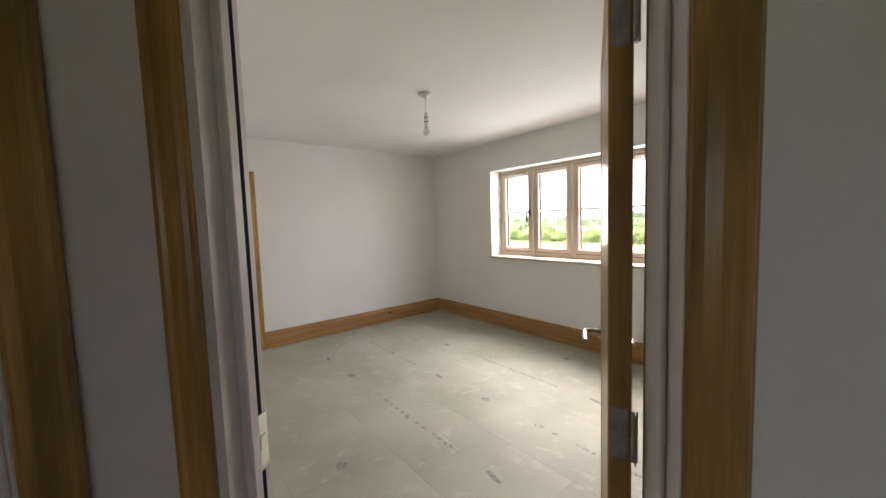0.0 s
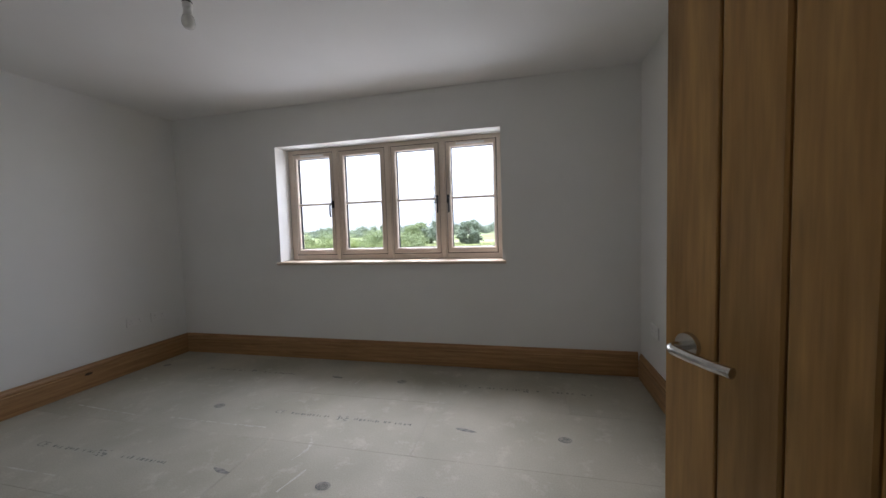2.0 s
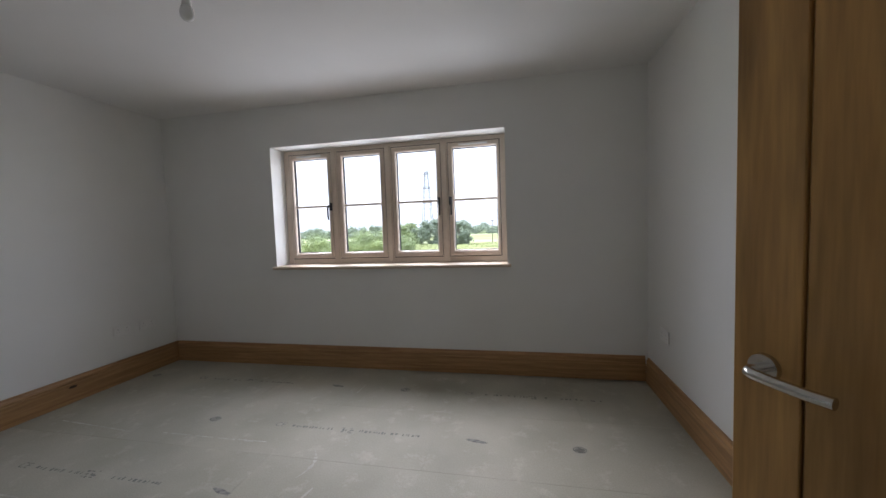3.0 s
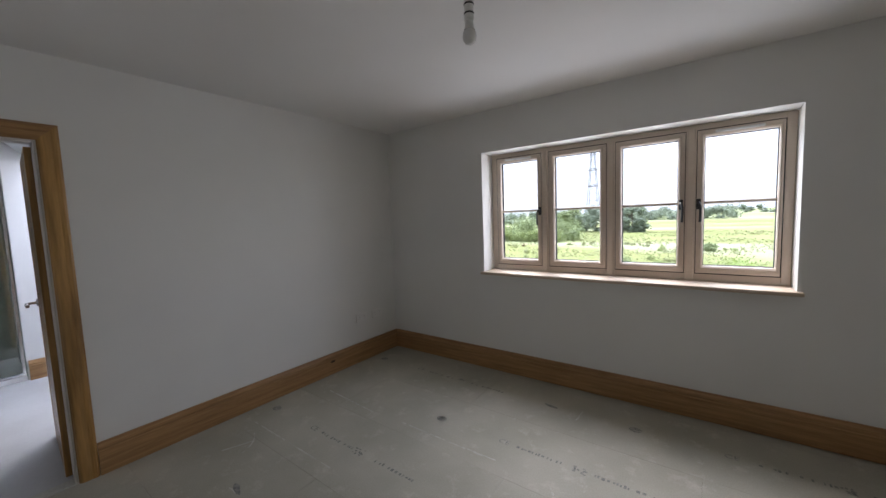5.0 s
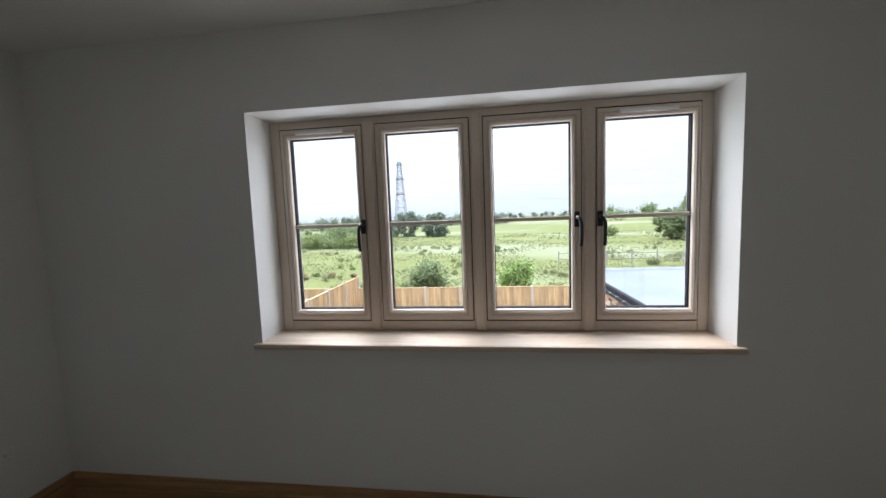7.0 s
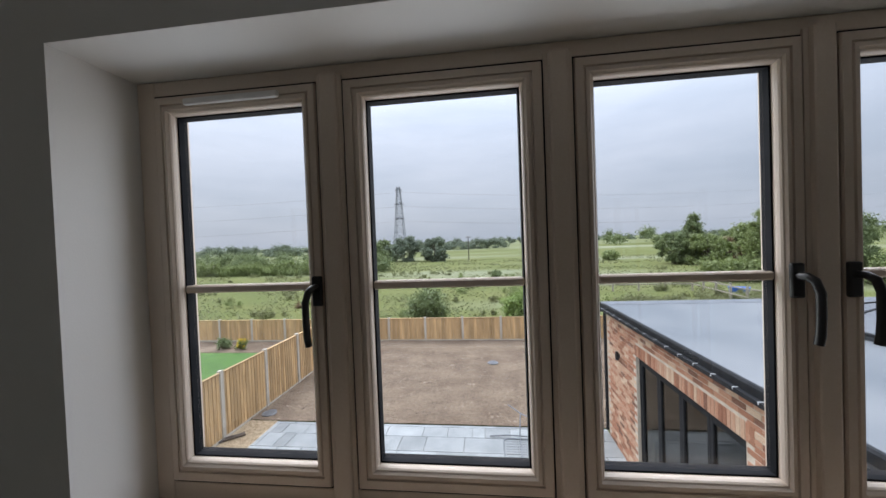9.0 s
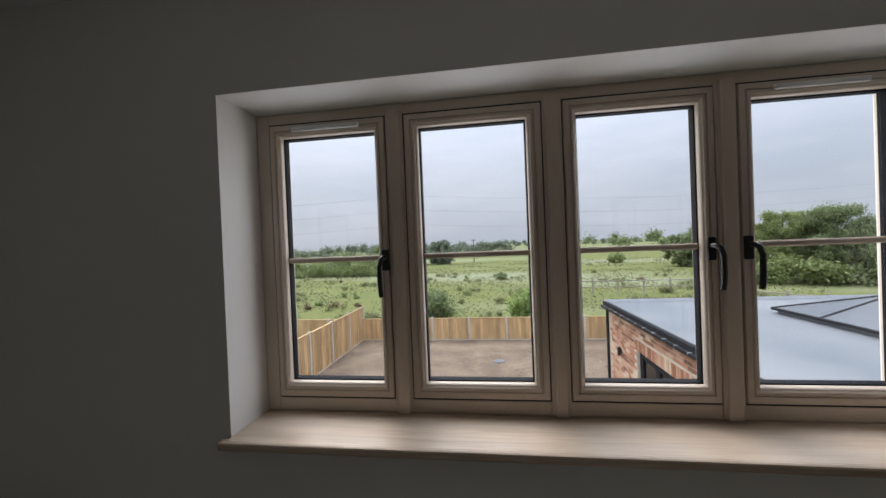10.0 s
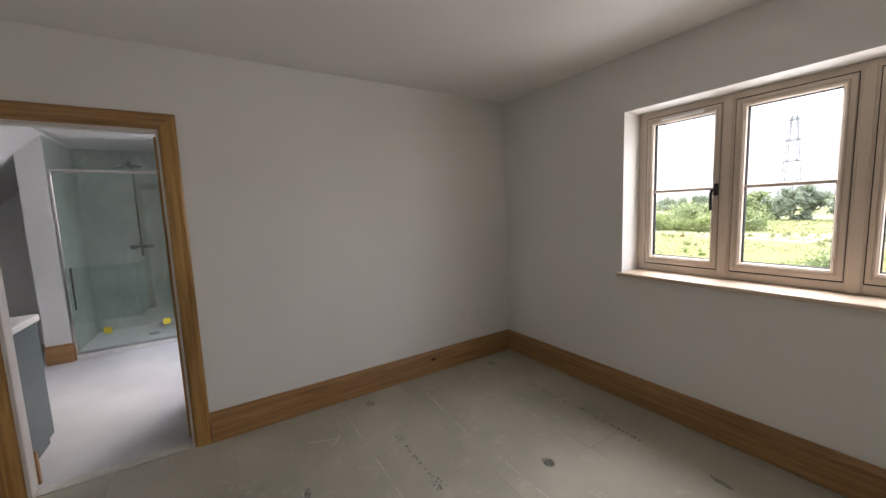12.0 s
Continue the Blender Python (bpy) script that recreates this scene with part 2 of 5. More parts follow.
def floor_mat():
    """Weathered grey-green film over particle board: blotches, chalky wear and fine flecks."""
    m, n, l, p = base_mat("board_film")
    co = n.new("ShaderNodeTexCoord")
    info = n.new("ShaderNodeObjectInfo")
    sh = n.new("ShaderNodeVectorMath")
    sh.operation = "MULTIPLY_ADD"
    sh.inputs[1].default_value = (0.25, 0.2, 0.0)
    l.new(info.outputs["Random"], sh.inputs[0])
    l.new(co.outputs["Object"], sh.inputs[2])
    a, b, c = (n.new("ShaderNodeTexNoise") for _ in range(3))
    a.inputs["Scale"].default_value, a.inputs["Detail"].default_value = 1.6, 7
    b.inputs["Scale"].default_value, b.inputs["Detail"].default_value, b.inputs["Roughness"].default_value = 7, 8, 0.7
    c.inputs["Scale"].default_value, c.inputs["Detail"].default_value = 150, 3
    for q in (a, b, c):
        l.new(sh.outputs["Vector"], q.inputs["Vector"])
    r1 = n.new("ShaderNodeValToRGB")
    r1.color_ramp.elements[0].position, r1.color_ramp.elements[0].color = 0.32, (0.35, 0.334, 0.268, 1)
    r1.color_ramp.elements[1].position, r1.color_ramp.elements[1].color = 0.68, (0.465, 0.442, 0.365, 1)
    l.new(a.outputs["Fac"], r1.inputs["Fac"])
    r2 = n.new("ShaderNodeValToRGB")
    r2.color_ramp.elements[0].position, r2.color_ramp.elements[0].color = 0.55, (0, 0, 0, 1)
    r2.color_ramp.elements[1].position, r2.color_ramp.elements[1].color = 0.86, (1, 1, 1, 1)
    l.new(b.outputs["Fac"], r2.inputs["Fac"])
    mx = n.new("ShaderNodeMixRGB")
    mx.inputs["Color2"].default_value = (0.61, 0.59, 0.515, 1)
    l.new(r2.outputs["Color"], mx.inputs["Fac"])
    l.new(r1.outputs["Color"], mx.inputs["Color1"])
    ov = n.new("ShaderNodeMixRGB")
    ov.blend_type, ov.inputs["Fac"].default_value = "OVERLAY", 0.2
    l.new(mx.outputs["Color"], ov.inputs["Color1"])
    l.new(c.outputs["Fac"], ov.inputs["Color2"])
    l.new(ov.outputs["Color"], p.inputs["Base Color"])
    mr = n.new("ShaderNodeMapRange")
    mr.inputs["To Min"].default_value, mr.inputs["To Max"].default_value = 0.52, 0.74
    l.new(b.outputs["Fac"], mr.inputs["Value"])
    l.new(mr.outputs["Result"], p.inputs["Roughness"])
    bp = n.new("ShaderNodeBump")
    bp.inputs["Strength"].default_value, bp.inputs["Distance"].default_value = 0.12, 0.002
    l.new(b.outputs["Fac"], bp.inputs["Height"])
    l.new(bp.outputs["Normal"], p.inputs["Normal"])
    return m


M_FLOOR = floor_mat()
M_BATHFLOOR = surface("pale_vinyl", (0.44, 0.44, 0.44), (0.51, 0.51, 0.51), 2, 0.45, 60, 0.05, fine_amount=0.08)
M_TILE = surface("grey_stone_tile", (0.46, 0.52, 0.48), (0.60, 0.66, 0.61), 2.2, 0.35, 30, 0.05)
M_TEAL = surface("dark_teal_paint", (0.055, 0.085, 0.09), (0.07, 0.10, 0.105), 5, 0.4, 80, 0.03)
M_YELLOW = surface("yellow_label", (0.72, 0.58, 0.05), (0.78, 0.64, 0.07), 9, 0.5, 80, 0.0, fine_amount=0.05)


def brick_mat(name, single):
    """Mixed stock bricks: each one its own red, pink, buff or burnt tone."""
    m, n, l, p = base_mat(name)
    geo, ramp, nz, co, ov = n.new("ShaderNodeNewGeometry"), n.new("ShaderNodeValToRGB"), n.new("ShaderNodeTexNoise"), n.new("ShaderNodeTexCoord"), n.new("ShaderNodeMixRGB")
    ramp.color_ramp.elements[0].color, ramp.color_ramp.elements[1].color = (0.17, 0.085, 0.055, 1), (0.60, 0.44, 0.30, 1)
    for pos, col in ((0.14, (0.29, 0.125, 0.07)), (0.4, (0.43, 0.20, 0.115)), (0.65, (0.48, 0.265, 0.165)), (0.85, (0.53, 0.345, 0.225))):
        ramp.color_ramp.elements.new(pos).color = (*col, 1)
    info, bp = n.new("ShaderNodeObjectInfo"), n.new("ShaderNodeBump")
    bp.inputs["Strength"].default_value, bp.inputs["Distance"].default_value = 0.5, 0.005
    l.new(nz.outputs["Fac"], bp.inputs["Height"])
    l.new(bp.outputs["Normal"], p.inputs["Normal"])
    nz.inputs["Scale"].default_value = 60
    ov.blend_type, ov.inputs["Fac"].default_value = "OVERLAY", 0.4
    l.new(co.outputs["Object"], nz.inputs["Vector"])
    l.new(info.outputs["Random"] if single else geo.outputs["Random Per Island"], ramp.inputs["Fac"])
    l.new(ramp.outputs["Color"], ov.inputs["Color1"])
    l.new(nz.outputs["Fac"], ov.inputs["Color2"])
    l.new(ov.outputs["Color"], p.inputs["Base Color"])
    p.inputs["Roughness"].default_value = 0.88
    return m


M_BRICK, M_BRICK_RUN = brick_mat("stock_brick", True), brick_mat("stock_brick_run", False)
M_MORTAR = surface("pale_mortar", (0.50, 0.42, 0.32), (0.60, 0.52, 0.41), 6, 0.9, 120, 0.5)
M_ROOF = surface("grey_roof_membrane", (0.125, 0.138, 0.148), (0.205, 0.21, 0.212), 0.45, 0.4, 40, 0.06, fine_amount=0.12)
M_TRIM = surface("black_trim", (0.012, 0.013, 0.015), (0.022, 0.023, 0.025), 9, 0.6, 80, 0.05, spec=0.2)
M_GREYTRIM = surface("grey_aluminium", (0.10, 0.107, 0.115), (0.15, 0.157, 0.165), 9, 0.4, 80, 0.05)
M_FENCE = timber("fence_board", (0.40, 0.245, 0.11), (0.60, 0.40, 0.20), "Z", 0.8, 0.8, 0.3, knots=2.5, rings=0.15, tint=0.22)
M_CONC = surface("concrete_post", (0.42, 0.37, 0.30), (0.52, 0.465, 0.39), 5, 0.9, 80, 0.3)
M_SLAB = surface("grey_paving", (0.215, 0.225, 0.22), (0.28, 0.288, 0.28), 2.5, 0.8, 50, 0.3, random_tint=0.2)
M_JOINT = surface("paving_joint", (0.25, 0.24, 0.22), (0.32, 0.31, 0.28), 6, 0.95, 90, 0.3)
M_SOIL = surface("dry_soil", (0.13, 0.088, 0.056), (0.205, 0.148, 0.098), 1.1, 0.95, 13, 1.0, distance=0.05, fine_amount=0.9, lo=0.35, hi=0.65)
M_GRAVEL = surface("gold_gravel", (0.30, 0.22, 0.13), (0.48, 0.37, 0.24), 12, 0.9, 60, 0.6, fine_amount=0.5)
M_LAWN = surface("lawn_grass", (0.05, 0.12, 0.018), (0.085, 0.175, 0.03), 2.5, 0.9, 90, 0.8, distance=0.02, fine_amount=0.5)


def field_mat():
    """Rough pasture: patches of green and straw at several sizes."""
    m, n, l, p = base_mat("pasture")
    co = n.new("ShaderNodeTexCoord")
    a, b, c = (n.new("ShaderNodeTexNoise") for _ in range(3))
    a.inputs["Scale"].default_value, a.inputs["Detail"].default_value = 0.035, 9
    b.inputs["Scale"].default_value, b.inputs["Detail"].default_value, b.inputs["Roughness"].default_value = 0.33, 8, 0.65
    c.inputs["Scale"].default_value, c.inputs["Detail"].default_value, c.inputs["Roughness"].default_value = 1.6, 9, 0.68
    st = n.new("ShaderNodeMapping")
    st.inputs["Scale"].default_value = (0.35, 1.0, 1.0)
    l.new(co.outputs["Object"], st.inputs["Vector"])
    for q in (a, b):
        l.new(st.outputs["Vector"], q.inputs["Vector"])
    l.new(co.outputs["Object"], c.inputs["Vector"])
    r1 = n.new("ShaderNodeValToRGB")
    for e, (pos, col) in zip((r1.color_ramp.elements[0], r1.color_ramp.elements[1], r1.color_ramp.elements.new(0.5)), ((0.36, (0.112, 0.132, 0.042)), (0.66, (0.172, 0.166, 0.064)), (0.5, (0.152, 0.162, 0.055)))):
        e.position, e.color = pos, (*col, 1)
    l.new(a.outputs["Fac"], r1.inputs["Fac"])
    r2 = n.new("ShaderNodeValToRGB")
    r2.color_ramp.elements[0].position, r2.color_ramp.elements[0].color = 0.40, (0.112, 0.133, 0.043, 1)
    r2.color_ramp.elements[1].position, r2.color_ramp.elements[1].color = 0.64, (0.165, 0.165, 0.058, 1)
    l.new(b.outputs["Fac"], r2.inputs["Fac"])
    mx = n.new("ShaderNodeMixRGB")
    mx.inputs["Fac"].default_value = 0.55
    l.new(r1.outputs["Color"], mx.inputs["Color1"])
    l.new(r2.outputs["Color"], mx.inputs["Color2"])
    ov = n.new("ShaderNodeMixRGB")
    ov.blend_type, ov.inputs["Fac"].default_value = "OVERLAY", 0.6
    l.new(mx.outputs["Color"], ov.inputs["Color1"])
    l.new(c.outputs["Fac"], ov.inputs["Color2"])
    l.new(ov.outputs["Color"], p.inputs["Base Color"])
    bp = n.new("ShaderNodeBump")
    bp.inputs["Strength"].default_value, bp.inputs["Distance"].default_value = 0.8, 0.15
    l.new(c.outputs["Fac"], bp.inputs["Height"])
    l.new(bp.outputs["Normal"], p.inputs["Normal"])
    p.inputs["Roughness"].default_value = 0.95
    p.inputs["Specular IOR Level"].default_value = 0.1
    return m


M_FIELD = field_mat()
M_TUFT = foliage("tuft_blades", (0.15, 0.18, 0.065), (0.29, 0.28, 0.13))
M_LEAF = foliage("leaf_green", (0.105, 0.14, 0.055), (0.26, 0.31, 0.13))
M_LEAF_L = foliage("leaf_light_green", (0.15, 0.19, 0.058), (0.30, 0.35, 0.13))
M_FRESH = foliage("fresh_leaves", (0.17, 0.24, 0.055), (0.33, 0.42, 0.13))
# far foliage: paler, greyer green with the distance haze put into the colour
M_LEAF_HAZE = foliage("leaf_hazed_green", (0.115, 0.145, 0.10), (0.21, 0.25, 0.16))
M_LEAF_R = foliage("leaf_russet", (0.16, 0.085, 0.045), (0.25, 0.18, 0.085))
M_BARK = surface("bark", (0.05, 0.035, 0.025), (0.10, 0.075, 0.055), 4, 0.95, 30, 0.8, distance=0.02)
M_GALV = surface("galvanised_steel", (0.14, 0.15, 0.16), (0.20, 0.21, 0.22), 4, 0.6, 30, 0.1)
M_TERRA = surface("terracotta", (0.38, 0.14, 0.06), (0.46, 0.19, 0.09), 6, 0.8, 60, 0.2)
M_BLUE = surface("blue_plastic", (0.01, 0.09, 0.42), (0.015, 0.12, 0.5), 4, 0.5, 60, 0.1)
M_FLOWER = surface("yellow_petals", (0.65, 0.45, 0.03), (0.75, 0.55, 0.05), 9, 0.7, 60, 0.1)
# grey base colour stands in for the unlit extension interior
M_DIM = surface("dim_room_grey", (0.22, 0.21, 0.20), (0.30, 0.29, 0.27), 1.5, 0.9, 60, 0.1)


# ---- building helpers ----
def box(bm, x0, y0, z0, x1, y1, z1, bevel=0.0, seg=1):
    made = bmesh.ops.create_cube(bm, size=1.0)["verts"]
    bmesh.ops.transform(bm, verts=made, matrix=Matrix.Translation(((x0 + x1) / 2, (y0 + y1) / 2, (z0 + z1) / 2)) @ Matrix.Diagonal((abs(x1 - x0), abs(y1 - y0), abs(z1 - z0), 1)))
    if bevel:
        edges = {e for v in made for e in v.link_edges}
        bmesh.ops.bevel(bm, geom=list(edges), offset=bevel, segments=seg, affect="EDGES", profile=0.5)
    return bm


def prism(bm, outline, axis, a, b):
    """A closed outline of two coordinates carried along an axis from a to b."""
    def place(u, v, w):
        return {"X": (w, u, v), "Y": (u, w, v), "Z": (u, v, w)}[axis]
    lo = [bm.verts.new(place(u, v, a)) for u, v in outline]
    hi = [bm.verts.new(place(u, v, b)) for u, v in outline]
    bm.faces.new(lo), bm.faces.new(hi)
    for i in range(len(outline)):
        j = (i + 1) % len(outline)
        bm.faces.new((lo[i], lo[j], hi[j], hi[i]))
    bmesh.ops.recalc_face_normals(bm, faces=bm.faces)
    return bm


def rod(bm, p, q, r0, r1=None, sides=10, caps=True):
    p, q = Vector(p), Vector(q)
    d = q - p
    turn = d.to_track_quat("Z", "Y").to_matrix().to_4x4()
    bmesh.ops.create_cone(bm, cap_ends=caps, segments=sides, radius1=r0, radius2=r0 if r1 is None else r1, depth=d.length, matrix=Matrix.Translation((p + q) / 2) @ turn)
    return bm


def lathe(bm, rings, centre=(0, 0, 0), sides=20):
    """A turned shape from (radius, z) rings round a vertical axis."""
    cx, cy, cz = centre
    loops = [[bm.verts.new((cx + r * math.cos(2 * math.pi * k / sides), cy + r * math.sin(2 * math.pi * k / sides), cz + z)) for k in range(sides)] for r, z in rings]
    for a, b in zip(loops, loops[1:]):
        for k in range(sides):
            bm.faces.new((a[k], a[(k + 1) % sides], b[(k + 1) % sides], b[k]))
    bm.faces.new(loops[0]), bm.faces.new(loops[-1])
    bmesh.ops.recalc_face_normals(bm, faces=bm.faces)
    return bm


def tube(points, radius, name, sides=4):
    """Mesh of a bent round bar through points."""
    cu = bpy.data.curves.new(name, "CURVE")
    cu.dimensions, cu.bevel_depth, cu.bevel_resolution, cu.use_fill_caps = "3D", radius, sides, True
    sp = cu.splines.new("POLY")
    sp.points.add(len(points) - 1)
    for pt, co in zip(sp.points, points):
        pt.co = (*co, 1)
    tmp = bpy.data.objects.new("tmp", cu)
    me = bpy.data.meshes.new_from_object(tmp)
    bpy.data.objects.remove(tmp)
    return me


def mesh_of(bm, name, mat, smooth=False):
    if isinstance(bm, bpy.types.Mesh):
        me = bm
    else:
        me = bpy.data.meshes.new(name)
        bm.to_mesh(me)
        bm.free()
    me.materials.clear()
    me.materials.append(mat)
    if smooth:
        for f in me.polygons:
            f.use_smooth = True
    return me


def part(name, bm, mat, parent, label="", smooth=False):
    ob = new(name, mesh_of(bm, name, mat, smooth))
    ob.parent = parent
    return tagged(ob, label)


def thing(name, label, category, group="", m=None, kind=""):
    ob = new(name)
    ob.empty_display_size = 0.1
    if m is not None:
        ob.matrix_basis = m
    return tagged(ob, label, category, group, kind)


def structure(name, bm, mat, label, category, m=None):
    ob = new(name, mesh_of(bm, name, mat))
    if m is not None:
        ob.matrix_basis = m
    return tagged(ob, label, category, kind="structure")


def B():
    return bmesh.new()


def leaves(centres, radii, per, size, seed, squash=0.8, flat=0.0):
    """Small folded leaf quads scattered in clumps, denser towards each clump's skin."""
    rng = np.random.default_rng(seed)
    centres, radii = np.array(centres, float), np.array(radii, float)
    k = len(centres)
    d = rng.normal(size=(k, per, 3))
    d /= np.linalg.norm(d, axis=2, keepdims=True)
    r = np.clip(np.abs(rng.normal(0.0, 0.62, (k, per, 1))), 0.0, 1.45)
    pos = centres[:, None, :] + d * r * radii[:, None, None] * np.array([1, 1, squash])
    pos = pos.reshape(-1, 3)
    nrm = d.reshape(-1, 3) + rng.normal(size=(k * per, 3)) * 0.9
    nrm[:, 2] += 0.35 + flat
    nrm /= np.linalg.norm(nrm, axis=1, keepdims=True)
    t1 = np.cross(nrm, rng.normal(size=nrm.shape))
    t1 /= np.linalg.norm(t1, axis=1, keepdims=True)
    t2 = np.cross(nrm, t1)
    s = size * (0.55 + 0.9 * rng.random((len(pos), 1)))
    tip, mid = t1 * s, t2 * s * 0.55
    verts = np.stack((pos - tip, pos + mid, pos + tip, pos - mid), axis=1).reshape(-1, 3)
    idx = np.arange(len(verts)).reshape(-1, 4)
    me = bpy.data.meshes.new("leaves")
    me.vertices.add(len(verts)), me.loops.add(len(verts)), me.polygons.add(len(idx))
    me.vertices.foreach_set("co", verts.ravel())
    me.loops.foreach_set("vertex_index", idx.ravel())
    me.polygons.foreach_set("loop_start", np.arange(0, len(verts), 4))
    me.update(calc_edges=True)
    return me


# ---- the bedroom's shell ----
W, D, CEIL = 4.463, 3.67, 2.452          # width, depth, ceiling height
WX0, WX1, WZ0, WZ1 = 1.216, 3.39, 0.955, 2.075   # window opening
GROUND = -3.03

bm = B()
box(bm, -0.12, 0, GROUND - 0.2, WX0, 0.35, 2.75)
box(bm, WX1, 0, GROUND - 0.2, W + 0.12, 0.35, 2.75)
box(bm, WX0, 0, GROUND - 0.2, WX1, 0.35, WZ0 - 0.03)
box(bm, WX0, 0, WZ1, WX1, 0.35, 2.75)
structure("wall_window", bm, M_WALL, "off-white painted plaster wall with a wide window", "wall")

DY0, DY1, DZ = -3.43, -2.70, 1.975        # clear en-suite doorway in the left wall
bm = B()
box(bm, -0.12, DY1 + 0.03, -0.3, 0, 0, 2.6)
box(bm, -0.12, -5.4, -0.3, 0, DY0 - 0.03, 2.6)
box(bm, -0.12, DY0 - 0.03, DZ + 0.03, 0, DY1 + 0.03, 2.6)
structure("wall_left", bm, M_WALL, "off-white painted plaster wall beside the en-suite doorway", "wall")

bm = B()
box(bm, 0.0, -D - 0.12, -0.3, 3.51, -D, 2.6)
structure("wall_back", bm, M_WALL, "plain off-white painted plaster wall", "wall")
bm = B()
box(bm, W, -2.707, -0.3, W + 0.12, 0, 2.6)
structure("wall_right", bm, M_WALL, "plain off-white painted plaster wall", "wall")

SPLAY = pose(3.75, -3.43, 0, 0, 0, 45)     # splayed corner wall: x along it, y into the bedroom
OPEN, TH = 0.768, 0.118
bm = B()
box(bm, -0.34, -TH, -0.3, 0.001, 0, 2.6)
box(bm, OPEN + 0.035, -TH, -0.3, 1.008, 0, 2.6)
box(bm, 1.008, -TH, -0.3, 1.9, -0.0, 2.6)
box(bm, 0.0, -TH, DZ + 0.04, OPEN + 0.03, 0, 2.6)
structure("wall_splay", bm, M_WALL, "off-white painted splayed wall holding the bedroom doorway", "wall", SPLAY)

bm = B()
prism(bm, [(-0.0, 0.0), (W, 0.0), (W, -2.70), (3.505, -D), (0.0, -D)], "Z", CEIL, CEIL + 0.15)
structure("ceiling", bm, M_CEIL, "plain white painted plaster ceiling", "ceiling")

bm = B()
prism(bm, [(-0.12, 0.0), (W + 0.12, 0.0), (W + 0.12, -1.9), (7.0, -1.9), (7.0, -5.6), (-0.12, -5.6)], "Z", -0.3, -0.024)
floor = structure("floor", bm, M_DARKGAP, "bare particle-board floor with grey-green protective film", "floor")

# skirting: a tall oak board with a moulded top
SK = 0.2
SKIRT = [(0.0, 0.0), (0.022, 0.0), (0.022, 0.147), (0.0165, 0.150), (0.0155, 0.156), (0.0195, 0.163), (0.0175, 0.175), (0.011, 0.187), (0.0095, 0.2), (0.0, 0.2)]


def skirting(name, length, m, mat=M_OAK_X):
    bm = B()
    prism(bm, SKIRT, "X", 0, length)
    return structure(name, bm, mat, "tall oak skirting board with a moulded top edge", "skirting", m)


skirting("baseboard_window", W - 0.046, pose(W - 0.023, 0, 0.0095, 0, 0, 180) @ pose(0, 0, 0, 0, 0.105, 0))
left_skirt = skirting("baseboard_left", 2.604, pose(0, -2.604, 0, 0, 0, 90) @ Matrix.Diagonal((1, -1, 1, 1)))
skirting("baseboard_right", 2.66, pose(W, -2.68, 0, 0, 0, 90))
skirting("baseboard_back", 3.4, pose(0.05, -D, 0))

M_KNOT = surface("dark_knot", (0.035, 0.018, 0.009), (0.09, 0.045, 0.02), 30, 0.5, 120, 0.2)
bm = B()
bm.faces.new([bm.verts.new((1.683 + 0.028 * math.cos(q * math.pi / 8) + 0.006 * math.sin(q * 1.9), 0.0226, 0.124 + 0.011 * math.sin(q * math.pi / 8))) for q in range(16)])
part("knot", bm, M_KNOT, left_skirt, "dark oval knot in the oak")

# ---- window: reveal, board, frame, sashes ----
window = thing("window_1", "cream wood-grain four-light casement window with black handles", "window", kind="structure")
FY = 0.2
SZ0, SZ1, BAR = 1.012, 2.030, 1.521
MULL = [(1.722, 1.786), (2.272, 2.336), (2.808, 2.872)]
bm = B()
box(bm, WX0, FY, WZ0, WX0 + 0.054, FY + 0.07, WZ1, 0.004)
box(bm, WX1 - 0.052, FY, WZ0, WX1, FY + 0.07, WZ1, 0.004)
box(bm, WX0 + 0.052, FY + 0.001, WZ0, WX1 - 0.050, FY + 0.069, WZ0 + 0.052, 0.004)
box(bm, WX0 + 0.052, FY + 0.001, WZ1 - 0.042, WX1 - 0.050, FY + 0.069, WZ1, 0.004)
# outer rebate that the sashes close against
box(bm, WX0 + 0.001, FY + 0.0705, WZ0 + 0.001, 1.268, FY + 0.09, WZ1 - 0.001)
box(bm, 3.338, FY + 0.0705, WZ0 + 0.001, WX1 - 0.001, FY + 0.09, WZ1 - 0.001)
box(bm, 1.268, FY + 0.0705, WZ0 + 0.001, 3.338, FY + 0.0895, SZ0 + 0.012)
box(bm, 1.268, FY + 0.0705, SZ1 - 0.012, 3.338, FY + 0.0895, WZ1 - 0.001)
for a, b in MULL:
    box(bm, a - 0.012, FY + 0.0665, SZ0 + 0.012, b + 0.012, FY + 0.089, SZ1 - 0.012)
part("window_frame", bm, M_FRAME, window)
SASH = [(1.274, 1.718, 1.316, 1.678), (1.790, 2.268, 1.840, 2.218), (2.340, 2.804, 2.384, 2.760), (2.876, 3.334, 2.920, 3.308)]
for a, b in MULL:
    bm = B()
    prism(bm, [(a, FY - 0.004), (a + 0.009, FY - 0.006), (a + 0.011, FY - 0.016), (a + 0.015, FY - 0.018), (b - 0.015, FY - 0.018), (b - 0.011, FY - 0.016), (b - 0.009, FY - 0.006), (b, FY - 0.004), (b, FY + 0.065), (a, FY + 0.065)], "Z", WZ0 + 0.006, WZ1 - 0.03)
    part("mullion", bm, M_FRAME, window)
